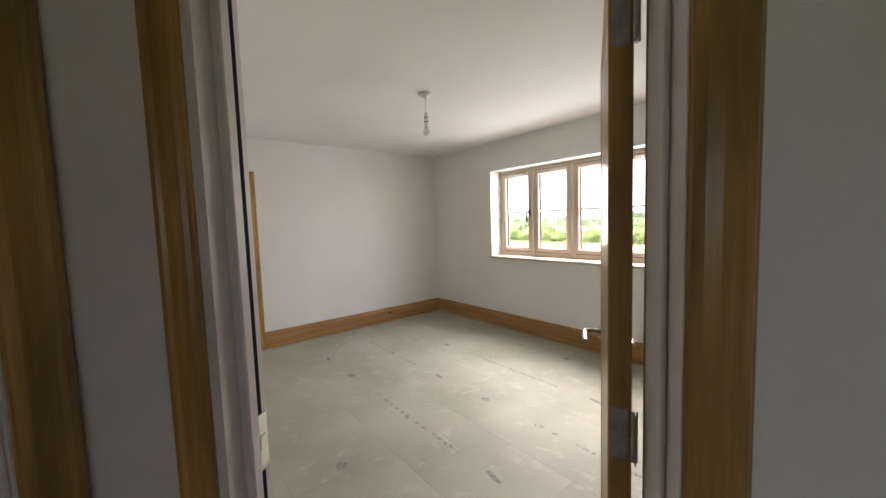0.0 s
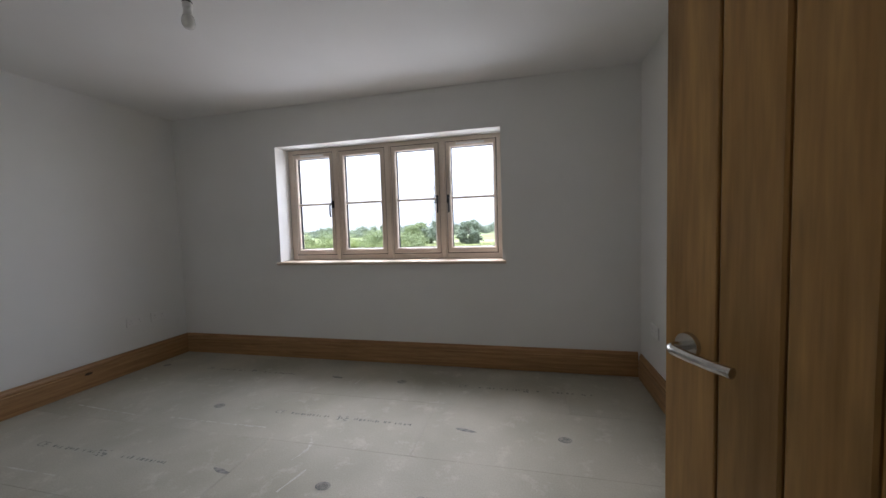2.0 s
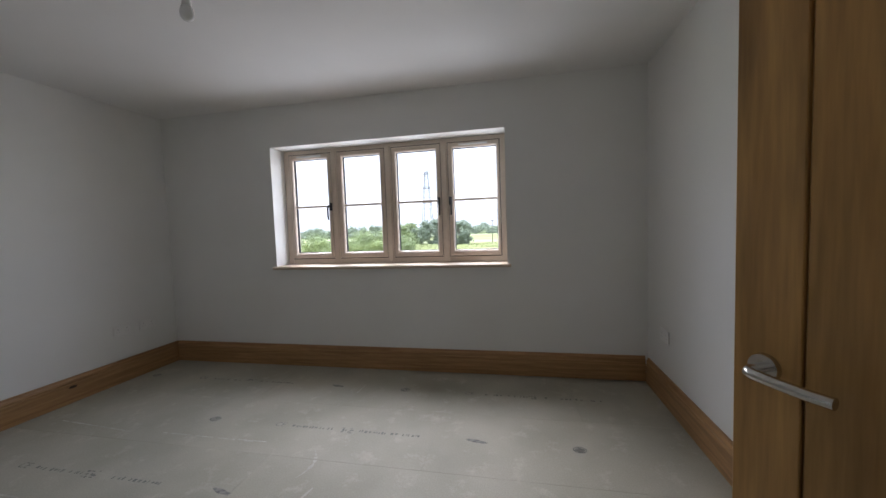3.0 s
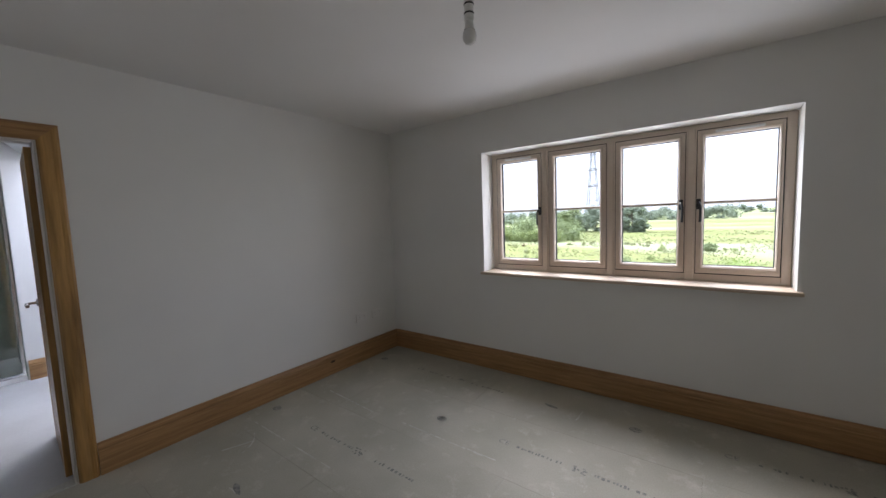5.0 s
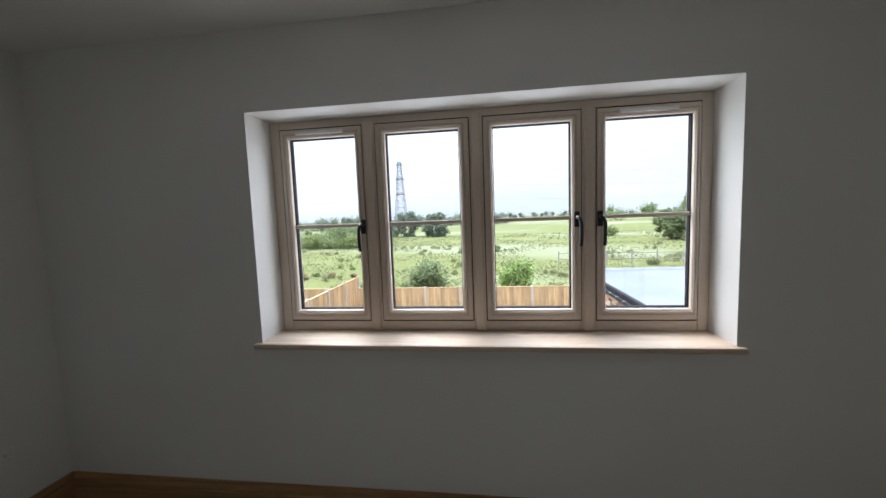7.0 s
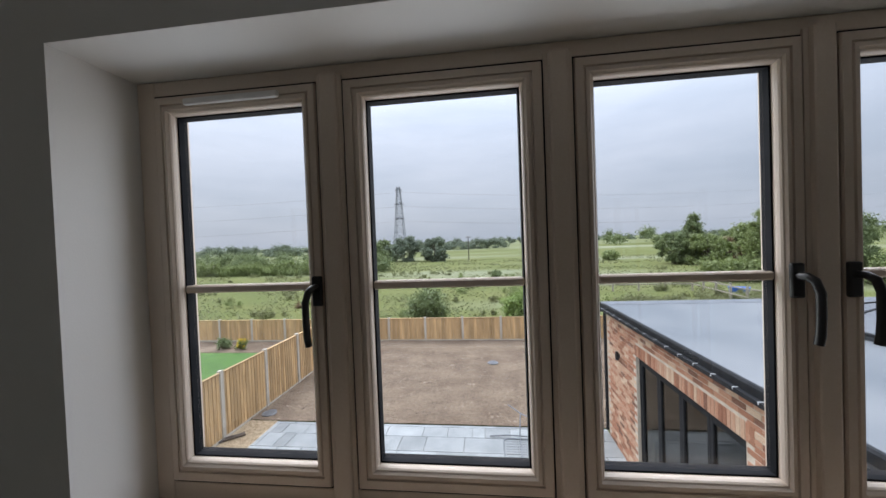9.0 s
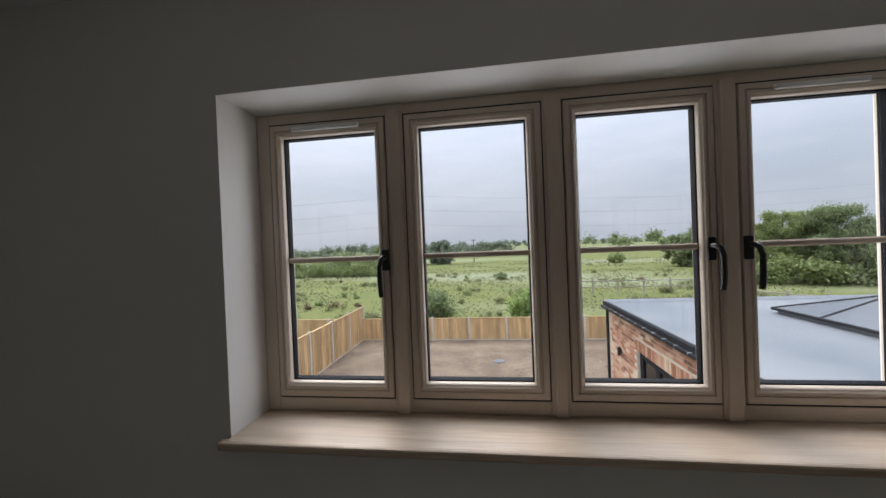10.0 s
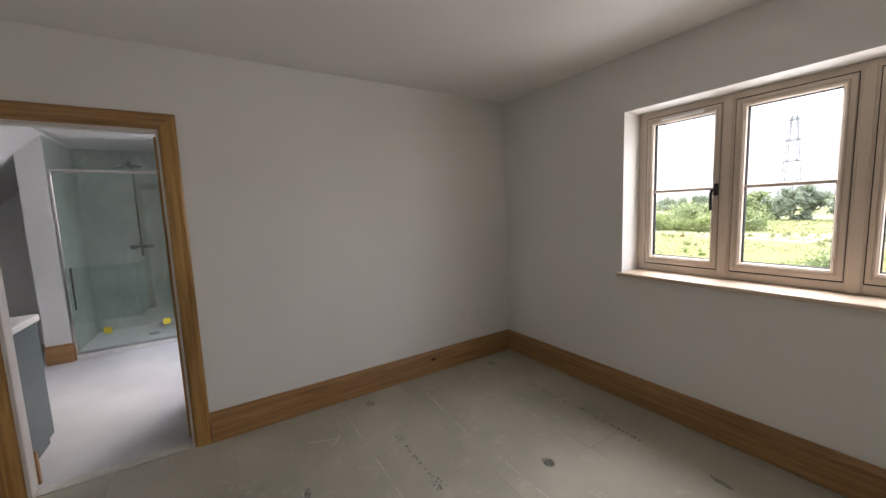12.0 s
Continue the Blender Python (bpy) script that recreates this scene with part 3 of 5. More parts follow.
# sash section from the outer edge (0) to the glass (1): flat face, groove, ovolo
SASH_PROFILE = [(0.0, 0.055), (0.0, -0.004), (0.05, -0.009), (0.44, -0.009), (0.47, -0.004), (0.53, -0.004), (0.57, -0.009), (0.74, -0.009), (0.80, -0.006), (0.84, -0.004), (0.90, -0.003), (0.96, 0.001), (1.0, 0.008), (1.0, 0.055)]
for i, (a, b, g0, g1) in enumerate(SASH):
    bm = B()
    y0, y1 = FY - 0.006, FY + 0.055
    loops = []
    for f, y in SASH_PROFILE:
        xa, xb, za, zb = a + f * (g0 - a), b - f * (b - g1), SZ0 + f * 0.054, SZ1 - f * 0.046
        loops.append([bm.verts.new(p) for p in ((xa, FY + y, za), (xb, FY + y, za), (xb, FY + y, zb), (xa, FY + y, zb))])
    for lo, hi in zip(loops, loops[1:] + loops[:1]):
        for k in range(4):
            bm.faces.new((lo[k], lo[(k + 1) % 4], hi[(k + 1) % 4], hi[k]))
    bmesh.ops.recalc_face_normals(bm, faces=bm.faces)
    sash = part("sash", bm, M_FRAME, window)
    h0, h1 = SZ0 + 0.054, SZ1 - 0.046
    # black strips added in the sash gap to paint its shadow line
    bm = B()
    for q in ((a - 0.006, SZ0 - 0.006, a + 0.003, SZ1 + 0.006), (b - 0.003, SZ0 - 0.006, b + 0.006, SZ1 + 0.006), (a + 0.003, SZ0 - 0.007, b - 0.003, SZ0 + 0.003), (a + 0.003, SZ1 - 0.003, b - 0.003, SZ1 + 0.006)):
        box(bm, q[0], FY + 0.0015, q[1], q[2], FY + 0.04, q[3])
    part("closing_seal", bm, M_RUBBER, sash, "black rubber strip painting the shadow line round the sash")
    bm = B()
    box(bm, g0, FY + 0.018, h0, g0 + 0.004, FY + 0.046, h1)
    box(bm, g1 - 0.004, FY + 0.018, h0, g1, FY + 0.046, h1)
    box(bm, g0, FY + 0.018, h0, g1, FY + 0.053, h0 + 0.004)
    box(bm, g0, FY + 0.018, h1 - 0.004, g1, FY + 0.046, h1)
    part("gasket", bm, M_RUBBER, sash, "black rubber glazing gasket")
    bm = B()
    box(bm, g0, FY + 0.026, h0, g1, FY + 0.032, h1)
    glass = part("pane", bm, M_GLASS, sash, "clear double-glazed pane")
    glass.visible_shadow = False
    bm = B()
    box(bm, g0 + 0.002, FY + 0.012, BAR - 0.010, g1 - 0.002, FY + 0.025, BAR + 0.010, 0.004)
    box(bm, g0 + 0.002, FY + 0.033, BAR - 0.010, g1 - 0.002, FY + 0.045, BAR + 0.010, 0.004)
    part("glazing_bar", bm, M_FRAME, sash)
    if i in (0, 3):
        bm = B()
        box(bm, (a + b) / 2 - 0.13, y0 - 0.014, SZ1 - 0.030, (a + b) / 2 + 0.13, y0, SZ1 - 0.012, 0.005, 2)
        part("trickle_vent", bm, M_WHITE, sash, "slim white trickle vent cover")
    if i in (0, 2, 3):
        hx = {0: (g1 + b) / 2 + 0.008, 2: (g1 + b) / 2, 3: (a + g0) / 2 - 0.008}[i]
        lean = {0: -1, 2: 1, 3: 1}[i]
        bm = B()
        box(bm, hx - 0.013, y0 - 0.012, 1.475, hx + 0.013, y0, 1.55, 0.004, 2)
        plate = part("handle_plate", bm, M_BLACK, sash, "black handle back plate")
        pts = [(hx, y0 - 0.010, 1.523), (hx, y0 - 0.032, 1.523), (hx + 0.006 * lean, y0 - 0.043, 1.515), (hx + 0.012 * lean, y0 - 0.047, 1.49), (hx + 0.012 * lean, y0 - 0.047, 1.44), (hx + 0.011 * lean, y0 - 0.046, 1.405), (hx + 0.009 * lean, y0 - 0.044, 1.385)]
        part("window_handle", tube(pts, 0.0085, "window_handle"), M_BLACK, sash, "black cranked casement handle", smooth=True)
bm = B()
box(bm, WX0, -0.02, WZ0 - 0.028, WX1, FY + 0.03, WZ0)
box(bm, WX0 - 0.028, -0.034, WZ0 - 0.0285, WX1 + 0.03, -0.001, WZ0 - 0.0005, 0.008, 2)
structure("window_sill", bm, M_PINE, "pale varnished timber window board with knots", "window sill")

# ---- doorway linings and architraves ----
ARC = [(0.0, 0.0), (0.09, 0.0), (0.09, 0.012), (0.083, 0.016), (0.078, 0.021), (0.066, 0.0215), (0.058, 0.017), (0.050, 0.0175), (0.038, 0.019), (0.016, 0.016), (0.007, 0.011), (0.004, 0.006), (0.0, 0.005)]


def architrave(name, width, height, m, label, near=1.0):
    """Moulded architrave: two legs and a mitred head round an opening, in the x-z plane, standing out towards -y."""
    owner = thing(name, label, "architrave", m=m, kind="structure")
    for side in (0, 1):
        bm = B()
        lo = [bm.verts.new((-0.004 - u * near if side == 0 else width + 0.004 + u, -v, 0)) for u, v in ARC]
        hi = [bm.verts.new((-0.004 - u * near if side == 0 else width + 0.004 + u, -v, height + u)) for u, v in ARC]
        for i in range(len(ARC)):
            j = (i + 1) % len(ARC)
            bm.faces.new((lo[i], lo[j], hi[j], hi[i]))
        bm.faces.new(lo), bm.faces.new(hi)
        bmesh.ops.recalc_face_normals(bm, faces=bm.faces)
        part("architrave_leg", bm, M_OAK, owner)
    bm = B()
    lo = [bm.verts.new((-0.004 - u * near, -v, height + u)) for u, v in ARC]
    hi = [bm.verts.new((width + 0.004 + u, -v, height + u)) for u, v in ARC]
    for i in range(len(ARC)):
        j = (i + 1) % len(ARC)
        bm.faces.new((lo[i], lo[j], hi[j], hi[i]))
    bm.faces.new(lo), bm.faces.new(hi)
    bmesh.ops.recalc_face_normals(bm, faces=bm.faces)
    part("architrave_head", bm, M_OAK_X, owner)
    return owner


architrave("trim_ensuite", DY1 - DY0, DZ + 0.005, pose(0, DY0, 0, 0, 0, 90), "moulded oak architrave round the en-suite doorway")
architrave("trim_bath_side", DY1 - DY0, DZ + 0.005, pose(-0.12, DY1, 0, 0, 0, -90), "moulded oak architrave on the bathroom side")
architrave("trim_landing", OPEN - 0.012, DZ + 0.012, SPLAY @ pose(0.016, -TH, 0), "moulded oak architrave on the landing side of the doorway", near=0.72)
architrave("trim_bedroom", OPEN, DZ + 0.012, SPLAY @ pose(OPEN, 0, 0, 0, 0, 180), "moulded oak architrave on the bedroom side of the doorway")


def lining(name, width, height, depth, stop, m, label, seal=True, proud=0.012, foot=0.004):
    """Primed door lining with stops; x across, y from 0 back to -depth."""
    owner = thing(name, label, "door lining", m=m, kind="structure")
    for x0, x1, s0, s1 in ((-0.03, 0.0, 0.0, proud), (width, width + 0.03, width - 0.010, width)):
        bm = B()
        box(bm, x0, -depth, 0, x1, 0, height + 0.03)
        box(bm, s0, -depth + foot, 0, s1, -stop, height, 0.003)
        jamb = part("jamb", bm, M_PRIMER, owner)
        if seal and x0 < 0:
            bm = B()
            box(bm, -0.003, -0.032, 0.02, 0.003, -0.0185, height - 0.01)
            part("seal_strip", bm, M_RUBBER, jamb, "black smoke seal strip")
    bm = B()
    box(bm, 0, -depth, height, width, 0, height + 0.03)
    box(bm, 0.012, -depth + 0.004, height - 0.012, width - 0.012, -stop, height, 0.003)
    part("head", bm, M_PRIMER, owner)
    return owner


lin = lining("door_lining", OPEN - 0.026, DZ + 0.005, TH, 0.052, SPLAY @ pose(0.031, 0, 0), "white-primed door lining with black seal strips", proud=0.02, foot=0.04)
bm = B()
box(bm, -0.001, -0.036, 0.94, 0.0045, -0.006, 1.055, 0.001)
box(bm, 0.0045, -0.030, 0.985, 0.006, -0.013, 1.012)
part("strike_plate", bm, M_CHROME, lin, "polished steel strike plate")
lining("door_lining_ensuite", DY1 - DY0, DZ, 0.12, 0.05, pose(0, DY0, 0, 0, 0, 90) @ pose(0, 0.12, 0), "white-primed en-suite door lining", seal=False)


# ---- oak doors ----
def lever(door, x, z, side, name="lever_handle"):
    """Round-rose lever: side is the y direction in which it stands out; the grip runs towards +x."""
    y = 0.0 if side < 0 else 0.042
    bm = B()
    bmesh.ops.create_cone(bm, cap_ends=True, segments=24, radius1=0.026, radius2=0.024, depth=0.009, matrix=Matrix.Translation((x, y + side * 0.0045, z)) @ Matrix.Rotation(radians(90 if side < 0 else -90), 4, "X"))
    part("rose", bm, M_CHROME, door, "round chrome handle rose", smooth=False)
    pts = [(x, y + side * 0.004, z), (x, y + side * 0.038, z), (x + 0.004, y + side * 0.048, z), (x + 0.014, y + side * 0.054, z), (x + 0.05, y + side * 0.055, z - 0.002), (x + 0.09, y + side * 0.054, z - 0.004), (x + 0.122, y + side * 0.052, z - 0.004)]
    part(name, tube(pts, 0.0098, name), M_CHROME, door, "brushed chrome lever handle", smooth=True)


def plank_door(name, width, height, m, label):
    """Ledged-look oak door: stiles, rails and five V-jointed boards. Hinge edge at x=0, faces at y=0 and y=0.042."""
    door = thing(name, label, "door", m=m)
    st = 0.108
    for x0, x1 in ((0, st), (width - st, width)):
        bm = B()
        box(bm, x0, 0, 0, x1, 0.042, height, 0.002)
        part("stile", bm, M_OAK, door)
    for z0, z1 in ((0, 0.19), (height - 0.098, height)):
        bm = B()
        box(bm, st + 0.0005, 0.0005, z0, width - st - 0.0005, 0.0415, z1, 0.002)
        part("rail", bm, M_OAK_X, door)
    step = (width - 2 * st) / 5
    for k in range(5):
        bm = B()
        box(bm, st + k * step + 0.0018, 0.002, 0.191, st + (k + 1) * step - 0.0018, 0.040, height - 0.099, 0.0045)
        part("board", bm, M_OAK, door)
    bm = B()
    box(bm, st - 0.002, 0.013, 0.188, width - st + 0.002, 0.029, height - 0.096)
    part("core", bm, M_OAK, door)
    return door


LEAF_W = 0.752
leaf = plank_door("door_1", LEAF_W, 1.951, SPLAY @ pose(0.7575, 0.018, 0.008, 0, 0, 73.1), "open oak plank door with V-joints and chrome lever")
lever(leaf, LEAF_W - 0.055, 0.99, 1)
lever(leaf, LEAF_W - 0.055, 0.99, -1)
for o in [c for c in leaf.children if c.name.startswith(("lever_handle", "rose"))]:
    o.matrix_basis = Matrix.Translation((2 * (LEAF_W - 0.055), 0, 0)) @ Matrix.Diagonal((-1, 1, 1, 1))
for z in (0.22, 0.95, 1.72):
    bm = B()
    box(bm, -0.0015, 0.006, z, 0.001, 0.036, z + 0.1, 0.0008)
    rod(bm, (-0.004, -0.004, z), (-0.004, -0.004, z + 0.1), 0.0062, sides=12)
    for q in (0.02, 0.05, 0.08):
        rod(bm, (-0.002, 0.013 if q != 0.05 else 0.027, z + q), (0.0005, 0.013 if q != 0.05 else 0.027, z + q), 0.004, sides=8)
    box(bm, -0.0215, -0.006, z, -0.004, -0.0035, z + 0.1)
    part("hinge", bm, M_STEEL, leaf, "dull steel butt hinge")

bleaf = plank_door("door_2", 0.72, 1.951, pose(-0.122, DY1 + 0.008, 0.008, 0, 0, 180) @ pose(0, 0, 0, 0, 0, -3), "oak plank door standing open into the bathroom")
lever(bleaf, 0.72 - 0.055, 0.99, 1)
for o in [c for c in bleaf.children if c.name.startswith(("lever_handle", "rose"))]:
    o.matrix_basis = Matrix.Translation((2 * (0.72 - 0.055), 0, 0)) @ Matrix.Diagonal((-1, 1, 1, 1))

# ---- pendant lamp ----
lamp = thing("pendant_lamp", "white ceiling rose and flex with a bare unlit bulb", "pendant light", m=pose(2.215, -1.79, 0))
bm = B()
lathe(bm, [(0.055, CEIL), (0.054, CEIL - 0.008), (0.045, CEIL - 0.02), (0.016, CEIL - 0.027), (0.012, CEIL - 0.042)], sides=28)
part("ceiling_rose", bm, M_WHITE, lamp, smooth=True)
bm = B()
rod(bm, (0, 0, 2.290), (0, 0, CEIL - 0.04), 0.0032, sides=8)
part("flex", bm, M_WHITE, lamp, smooth=True)
bm = B()
lathe(bm, [(0.007, 2.305), (0.015, 2.297), (0.0175, 2.280), (0.0175, 2.220), (0.019, 2.215), (0.019, 2.205)], sides=20)
holder = part("lamp_holder", bm, M_WHITE, lamp, smooth=True)
for z in (2.260, 2.227):
    bm = B()
    lathe(bm, [(0.0182, z), (0.0195, z + 0.003), (0.0182, z + 0.006)], sides=20)
    part("band", bm, M_BLACK, holder, "dark ring on the lamp holder")
bm = B()
lathe(bm, [(0.0135, 2.207), (0.016, 2.190), (0.0195, 2.173)], sides=20)
part("bulb_base", bm, M_WHITE, lamp, smooth=True)
bm = B()
lathe(bm, [(0.0195, 2.173), (0.0235, 2.163), (0.0255, 2.150), (0.024, 2.137), (0.018, 2.127), (0.009, 2.122), (0.002, 2.121)], sides=24)
part("bulb", bm, M_BULB, lamp, "frosted white bulb", smooth=True)

# ---- white double sockets, low on the walls ----


def socket(m):
    ob = thing("wall_socket", "white double socket plate on the white wall", "socket", "wall sockets", m)
    part("face_plate", box(B(), -0.073, -0.009, -0.043, 0.073, 0, 0.043, 0.003, 2), M_WHITE, ob)
    for x in (-0.036, 0.036):
        bm = B()
        box(bm, x - 0.0035, -0.0095, 0.006, x + 0.0035, -0.0085, 0.018)
        for q in (-0.011, 0.011):
            box(bm, x + q - 0.0035, -0.0095, -0.016, x + q + 0.0035, -0.0085, -0.011)
        part("pin_slots", bm, M_SLOT, ob, "grey socket slots")
        part("switch", box(B(), x - 0.006 + 0.024 * (1 if x > 0 else -1), -0.0115, 0.008, x + 0.006 + 0.024 * (1 if x > 0 else -1), -0.0085, 0.026, 0.001), M_WHITE, ob)
    return ob


sock = socket(pose(0, -0.52, 0.46, 0, 0, 90))
copy_thing(sock, pose(0, -0.30, 0.46, 0, 0, 90))
copy_thing(sock, pose(W, -0.33, 0.47, 0, 0, -90))

# ---- ink stamps on the floor boards ----


def stamp_text(text, size):
    cu = bpy.data.curves.new("stamp", "FONT")
    cu.body, cu.size, cu.align_x, cu.align_y = text, size, "CENTER", "CENTER"
    tmp = bpy.data.objects.new("tmp", cu)
    me = bpy.data.meshes.new_from_object(tmp)
    bpy.data.objects.remove(tmp)
    return me


def ring_mesh(bm, r0, r1, z=0.0, sides=20, sx=1.3):
    a = [bm.verts.new((sx * r0 * math.cos(2 * math.pi * k / sides), r0 * math.sin(2 * math.pi * k / sides), z)) for k in range(sides)]
    b = [bm.verts.new((sx * r1 * math.cos(2 * math.pi * k / sides), r1 * math.sin(2 * math.pi * k / sides), z)) for k in range(sides)]
    for k in range(sides):
        bm.faces.new((a[k], a[(k + 1) % sides], b[(k + 1) % sides], b[k]))


ink = random.Random(5)
CE = stamp_text("CE", 0.062)
for y, x0 in ((-0.385, 0.18), (-0.385, 2.58), (-0.985, 1.39), (-0.985, 3.79), (-1.585, 0.18), (-1.585, 2.60), (-2.185, -0.98), (-2.185, 1.42), (-2.785, 2.58)):
    mark = thing("board_stamp", "faded dark ink stamp printed on the floor board", "floor marking", "ink stamps on the boards", pose(x0, y, 0.0012))
    if x0 > 0:
        bm = B()
        ring_mesh(bm, 0.024, 0.030)
        for q in range(-3, 4):
            w = 0.9 * math.sqrt(max(0.0, 0.024 ** 2 - (q * 0.007) ** 2))
            box(bm, -1.3 * w, q * 0.007 - 0.0022, 0, 1.3 * w, q * 0.007 + 0.0018 + ink.uniform(0, 0.001), 0.0002)
        part("oval_mark", bm, M_INK, mark)
        if x0 + 0.51 < 4.3:
            c = new("ce_mark", mesh_of(CE, "ce_mark", M_INK))
            c.parent, c.matrix_basis = mark, pose(0.51, 0, 0)
        bm = B()
        u = 0.60
        while u < 1.47 and x0 + u < 4.38:
            w = ink.uniform(0.006, 0.02)
            if ink.random() < 0.7 and not 0.93 < u < 1.05:
                box(bm, u, -0.011 + ink.uniform(-0.004, 0.004), 0, u + w, 0.008 + ink.uniform(-0.005, 0.005), 0.0002)
            u += w + ink.uniform(0.004, 0.018)
        if bm.faces:
            tagged(part("print_line", bm, M_INK, mark), kind="stuff")
        else:
            bm.free()
        if x0 + 1.0 < 4.3:
            bm = B()
            for q in range(12):
                u, v = 0.98 + ink.uniform(-0.04, 0.035), ink.uniform(-0.034, 0.024)
                box(bm, u, v, 0.0002, u + ink.uniform(0.008, 0.022), v + ink.uniform(0.005, 0.014), 0.0004)
            tagged(part("code_block", bm, M_INK, mark), kind="stuff")
    if x0 + 1.82 < 4.3:
        bm = B()
        ring = [bm.verts.new((1.82 + 0.062 * math.cos(2 * math.pi * q / 14) * ink.uniform(0.8, 1.15), 0.017 * math.sin(2 * math.pi * q / 14) * ink.uniform(0.7, 1.2) - 0.012 * math.cos(2 * math.pi * q / 14), 0.0002)) for q in range(14)]
        bm.faces.new(ring)
        part("ink_bar", bm, M_INK, mark, "solid smudged dark ink bar")
# chalk lines of spilt plaster along board joints, and an arc swept by a boot
for x0, y0, x1, y1, bow in ((1.18, -1.182, 1.85, -1.184, 0.0), (0.29, -1.16, 0.89, -1.2, 0.0), (0.19, -1.785, 1.14, -1.783, 0.0), (0.37, -1.86, 0.54, -2.03, 0.03), (2.28, -1.2, 2.31, -1.45, 0.05), (1.7, -1.178, 1.95, -1.176, 0.0)):
    bm = B()
    n_pts = 22
    dx, dy = x1 - x0, y1 - y0
    ln = math.hypot(dx, dy)
    lo, hi = [], []
    for q in range(n_pts):
        f = q / (n_pts - 1)
        off, half = bow * math.sin(math.pi * f), ink.uniform(0.0005, 0.006) * (1 if bow == 0 else 2.2 * math.sin(math.pi * (0.05 + 0.9 * f)))
        px, py = x0 + dx * f - dy / ln * off, y0 + dy * f + dx / ln * off
        lo.append(bm.verts.new((px + dy / ln * half, py - dx / ln * half, 0.0012)))
        hi.append(bm.verts.new((px - dy / ln * half, py + dx / ln * half, 0.0012)))
    for q in range(n_pts - 1):
        if ink.random() < 0.85:
            bm.faces.new((lo[q], lo[q + 1], hi[q + 1], hi[q]))
    ob = new("chalk_line", mesh_of(bm, "chalk_line", M_SCUFF))
    tagged(ob, "broken pale plaster line dried on the floor boards", "floor marking", "plaster lines on the boards")
for k in range(9):
    x, y = ink.uniform(0.3, 3.9), ink.uniform(-2.7, -0.25)
    ang = ink.choice((0, 0, 90, 70, 20))
    bm = B()
    ln = ink.uniform(0.08, 0.28)
    top = [bm.verts.new((ln * (q / 5 - 0.5), 0.003 + ink.uniform(0, 0.006), 0)) for q in range(6)]
    bot = [bm.verts.new((ln * (q / 5 - 0.5), -ink.uniform(0, 0.006), 0)) for q in range(6)]
    for q in range(5):
        bm.faces.new((bot[q], bot[q + 1], top[q + 1], top[q]))
    ob = new("scuff", mesh_of(bm, "scuff", M_SCUFF))
    ob.matrix_basis = pose(x, y, 0.001, 0, 0, ang + ink.uniform(-8, 8))
    tagged(ob, "pale chalky scuff on the floor board", "floor marking", "scuffs on the boards")

# ---- en-suite shower room beyond the left wall ----
BX, BC = -2.53, 2.365
bm = B()
box(bm, -3.5, -5.4, -0.3, -0.055, -1.3, 0.004)
structure("floor_bathroom", bm, M_BATHFLOOR, "pale grey sheet floor of the shower room", "floor")
bm = B()
box(bm, -0.075, DY0 - 0.0, 0.0, 0.004, DY1, 0.007, 0.002)
structure("threshold", bm, M_SCUFF, "pale dusty threshold strip in the doorway", "threshold")
for k, q in enumerate(((BX - 0.12, -4.05, BX, -3.85), (BX - 0.12, -2.69, BX, -1.2), (-3.62, -5.4, -3.5, -1.2), (-3.5, -5.52, -0.12, -5.4), (-3.5, -1.3, -0.12, -1.18))):
    bm = B()
    box(bm, q[0], q[1], 0, q[2], q[3], 2.6)
    structure("wall_bathroom_%d" % (k + 1), bm, M_WALL, "white painted wall of the shower room", "wall")
bm = B()
box(bm, -3.5, -3.865, 0.03, BX - 0.005, -3.846, BC, 0)
box(bm, -3.5, -2.694, 0.03, BX - 0.005, -2.675, BC, 0)
box(bm, -3.5, -3.846, 0.03, -3.485, -2.694, BC, 0)
structure("wall_shower", bm, M_TILE, "large grey-green stone wall panels in the shower", "wall")
bm = B()
prism(bm, [(-3.83, BC), (-2.65, BC), (-2.65, BC + 0.1), (-3.83, BC + 0.1)], "X", -3.6, -0.12)
prism(bm, [(-3.83, BC), (-3.83, BC + 0.1), (-5.5, 0.82), (-5.5, 0.72)], "X", -3.6, -0.12)
for x0, x1, f0, f1 in ((-3.6, -2.9, 0, 1), (-1.3, -0.12, 0, 1), (-2.9, -1.3, 0, 0.1), (-2.9, -1.3, 0.85, 1)):
    ya, yb = -2.65 + 1.45 * f0, -2.65 + 1.45 * f1
    za, zb = BC - 1.45 * f0, BC - 1.45 * f1
    prism(bm, [(ya, za), (ya, za + 0.1), (yb, zb + 0.1), (yb, zb)], "X", x0, x1)
structure("ceiling_bathroom", bm, M_CEIL, "white sloping attic ceiling of the shower room", "ceiling")
skirting("baseboard_bath_pier", 0.2, pose(BX, -3.85, 0.004, 0, 0, -90))
skirting("baseboard_bath_pier_end", 0.1, pose(BX - 0.1, -3.85, 0.004, 0, 0, 0))
skirting("baseboard_bath_far", 1.3, pose(BX, -1.38, 0.004, 0, 0, -90))
skirting("baseboard_bath_door", 0.1, pose(-0.12, -3.52, 0.004, 0, 0, 180) @ pose(0, 0, 0, 0, 0, -90) @ Matrix.Diagonal((-1, 1, 1, 1)) @ pose(-0.1, 0, 0))

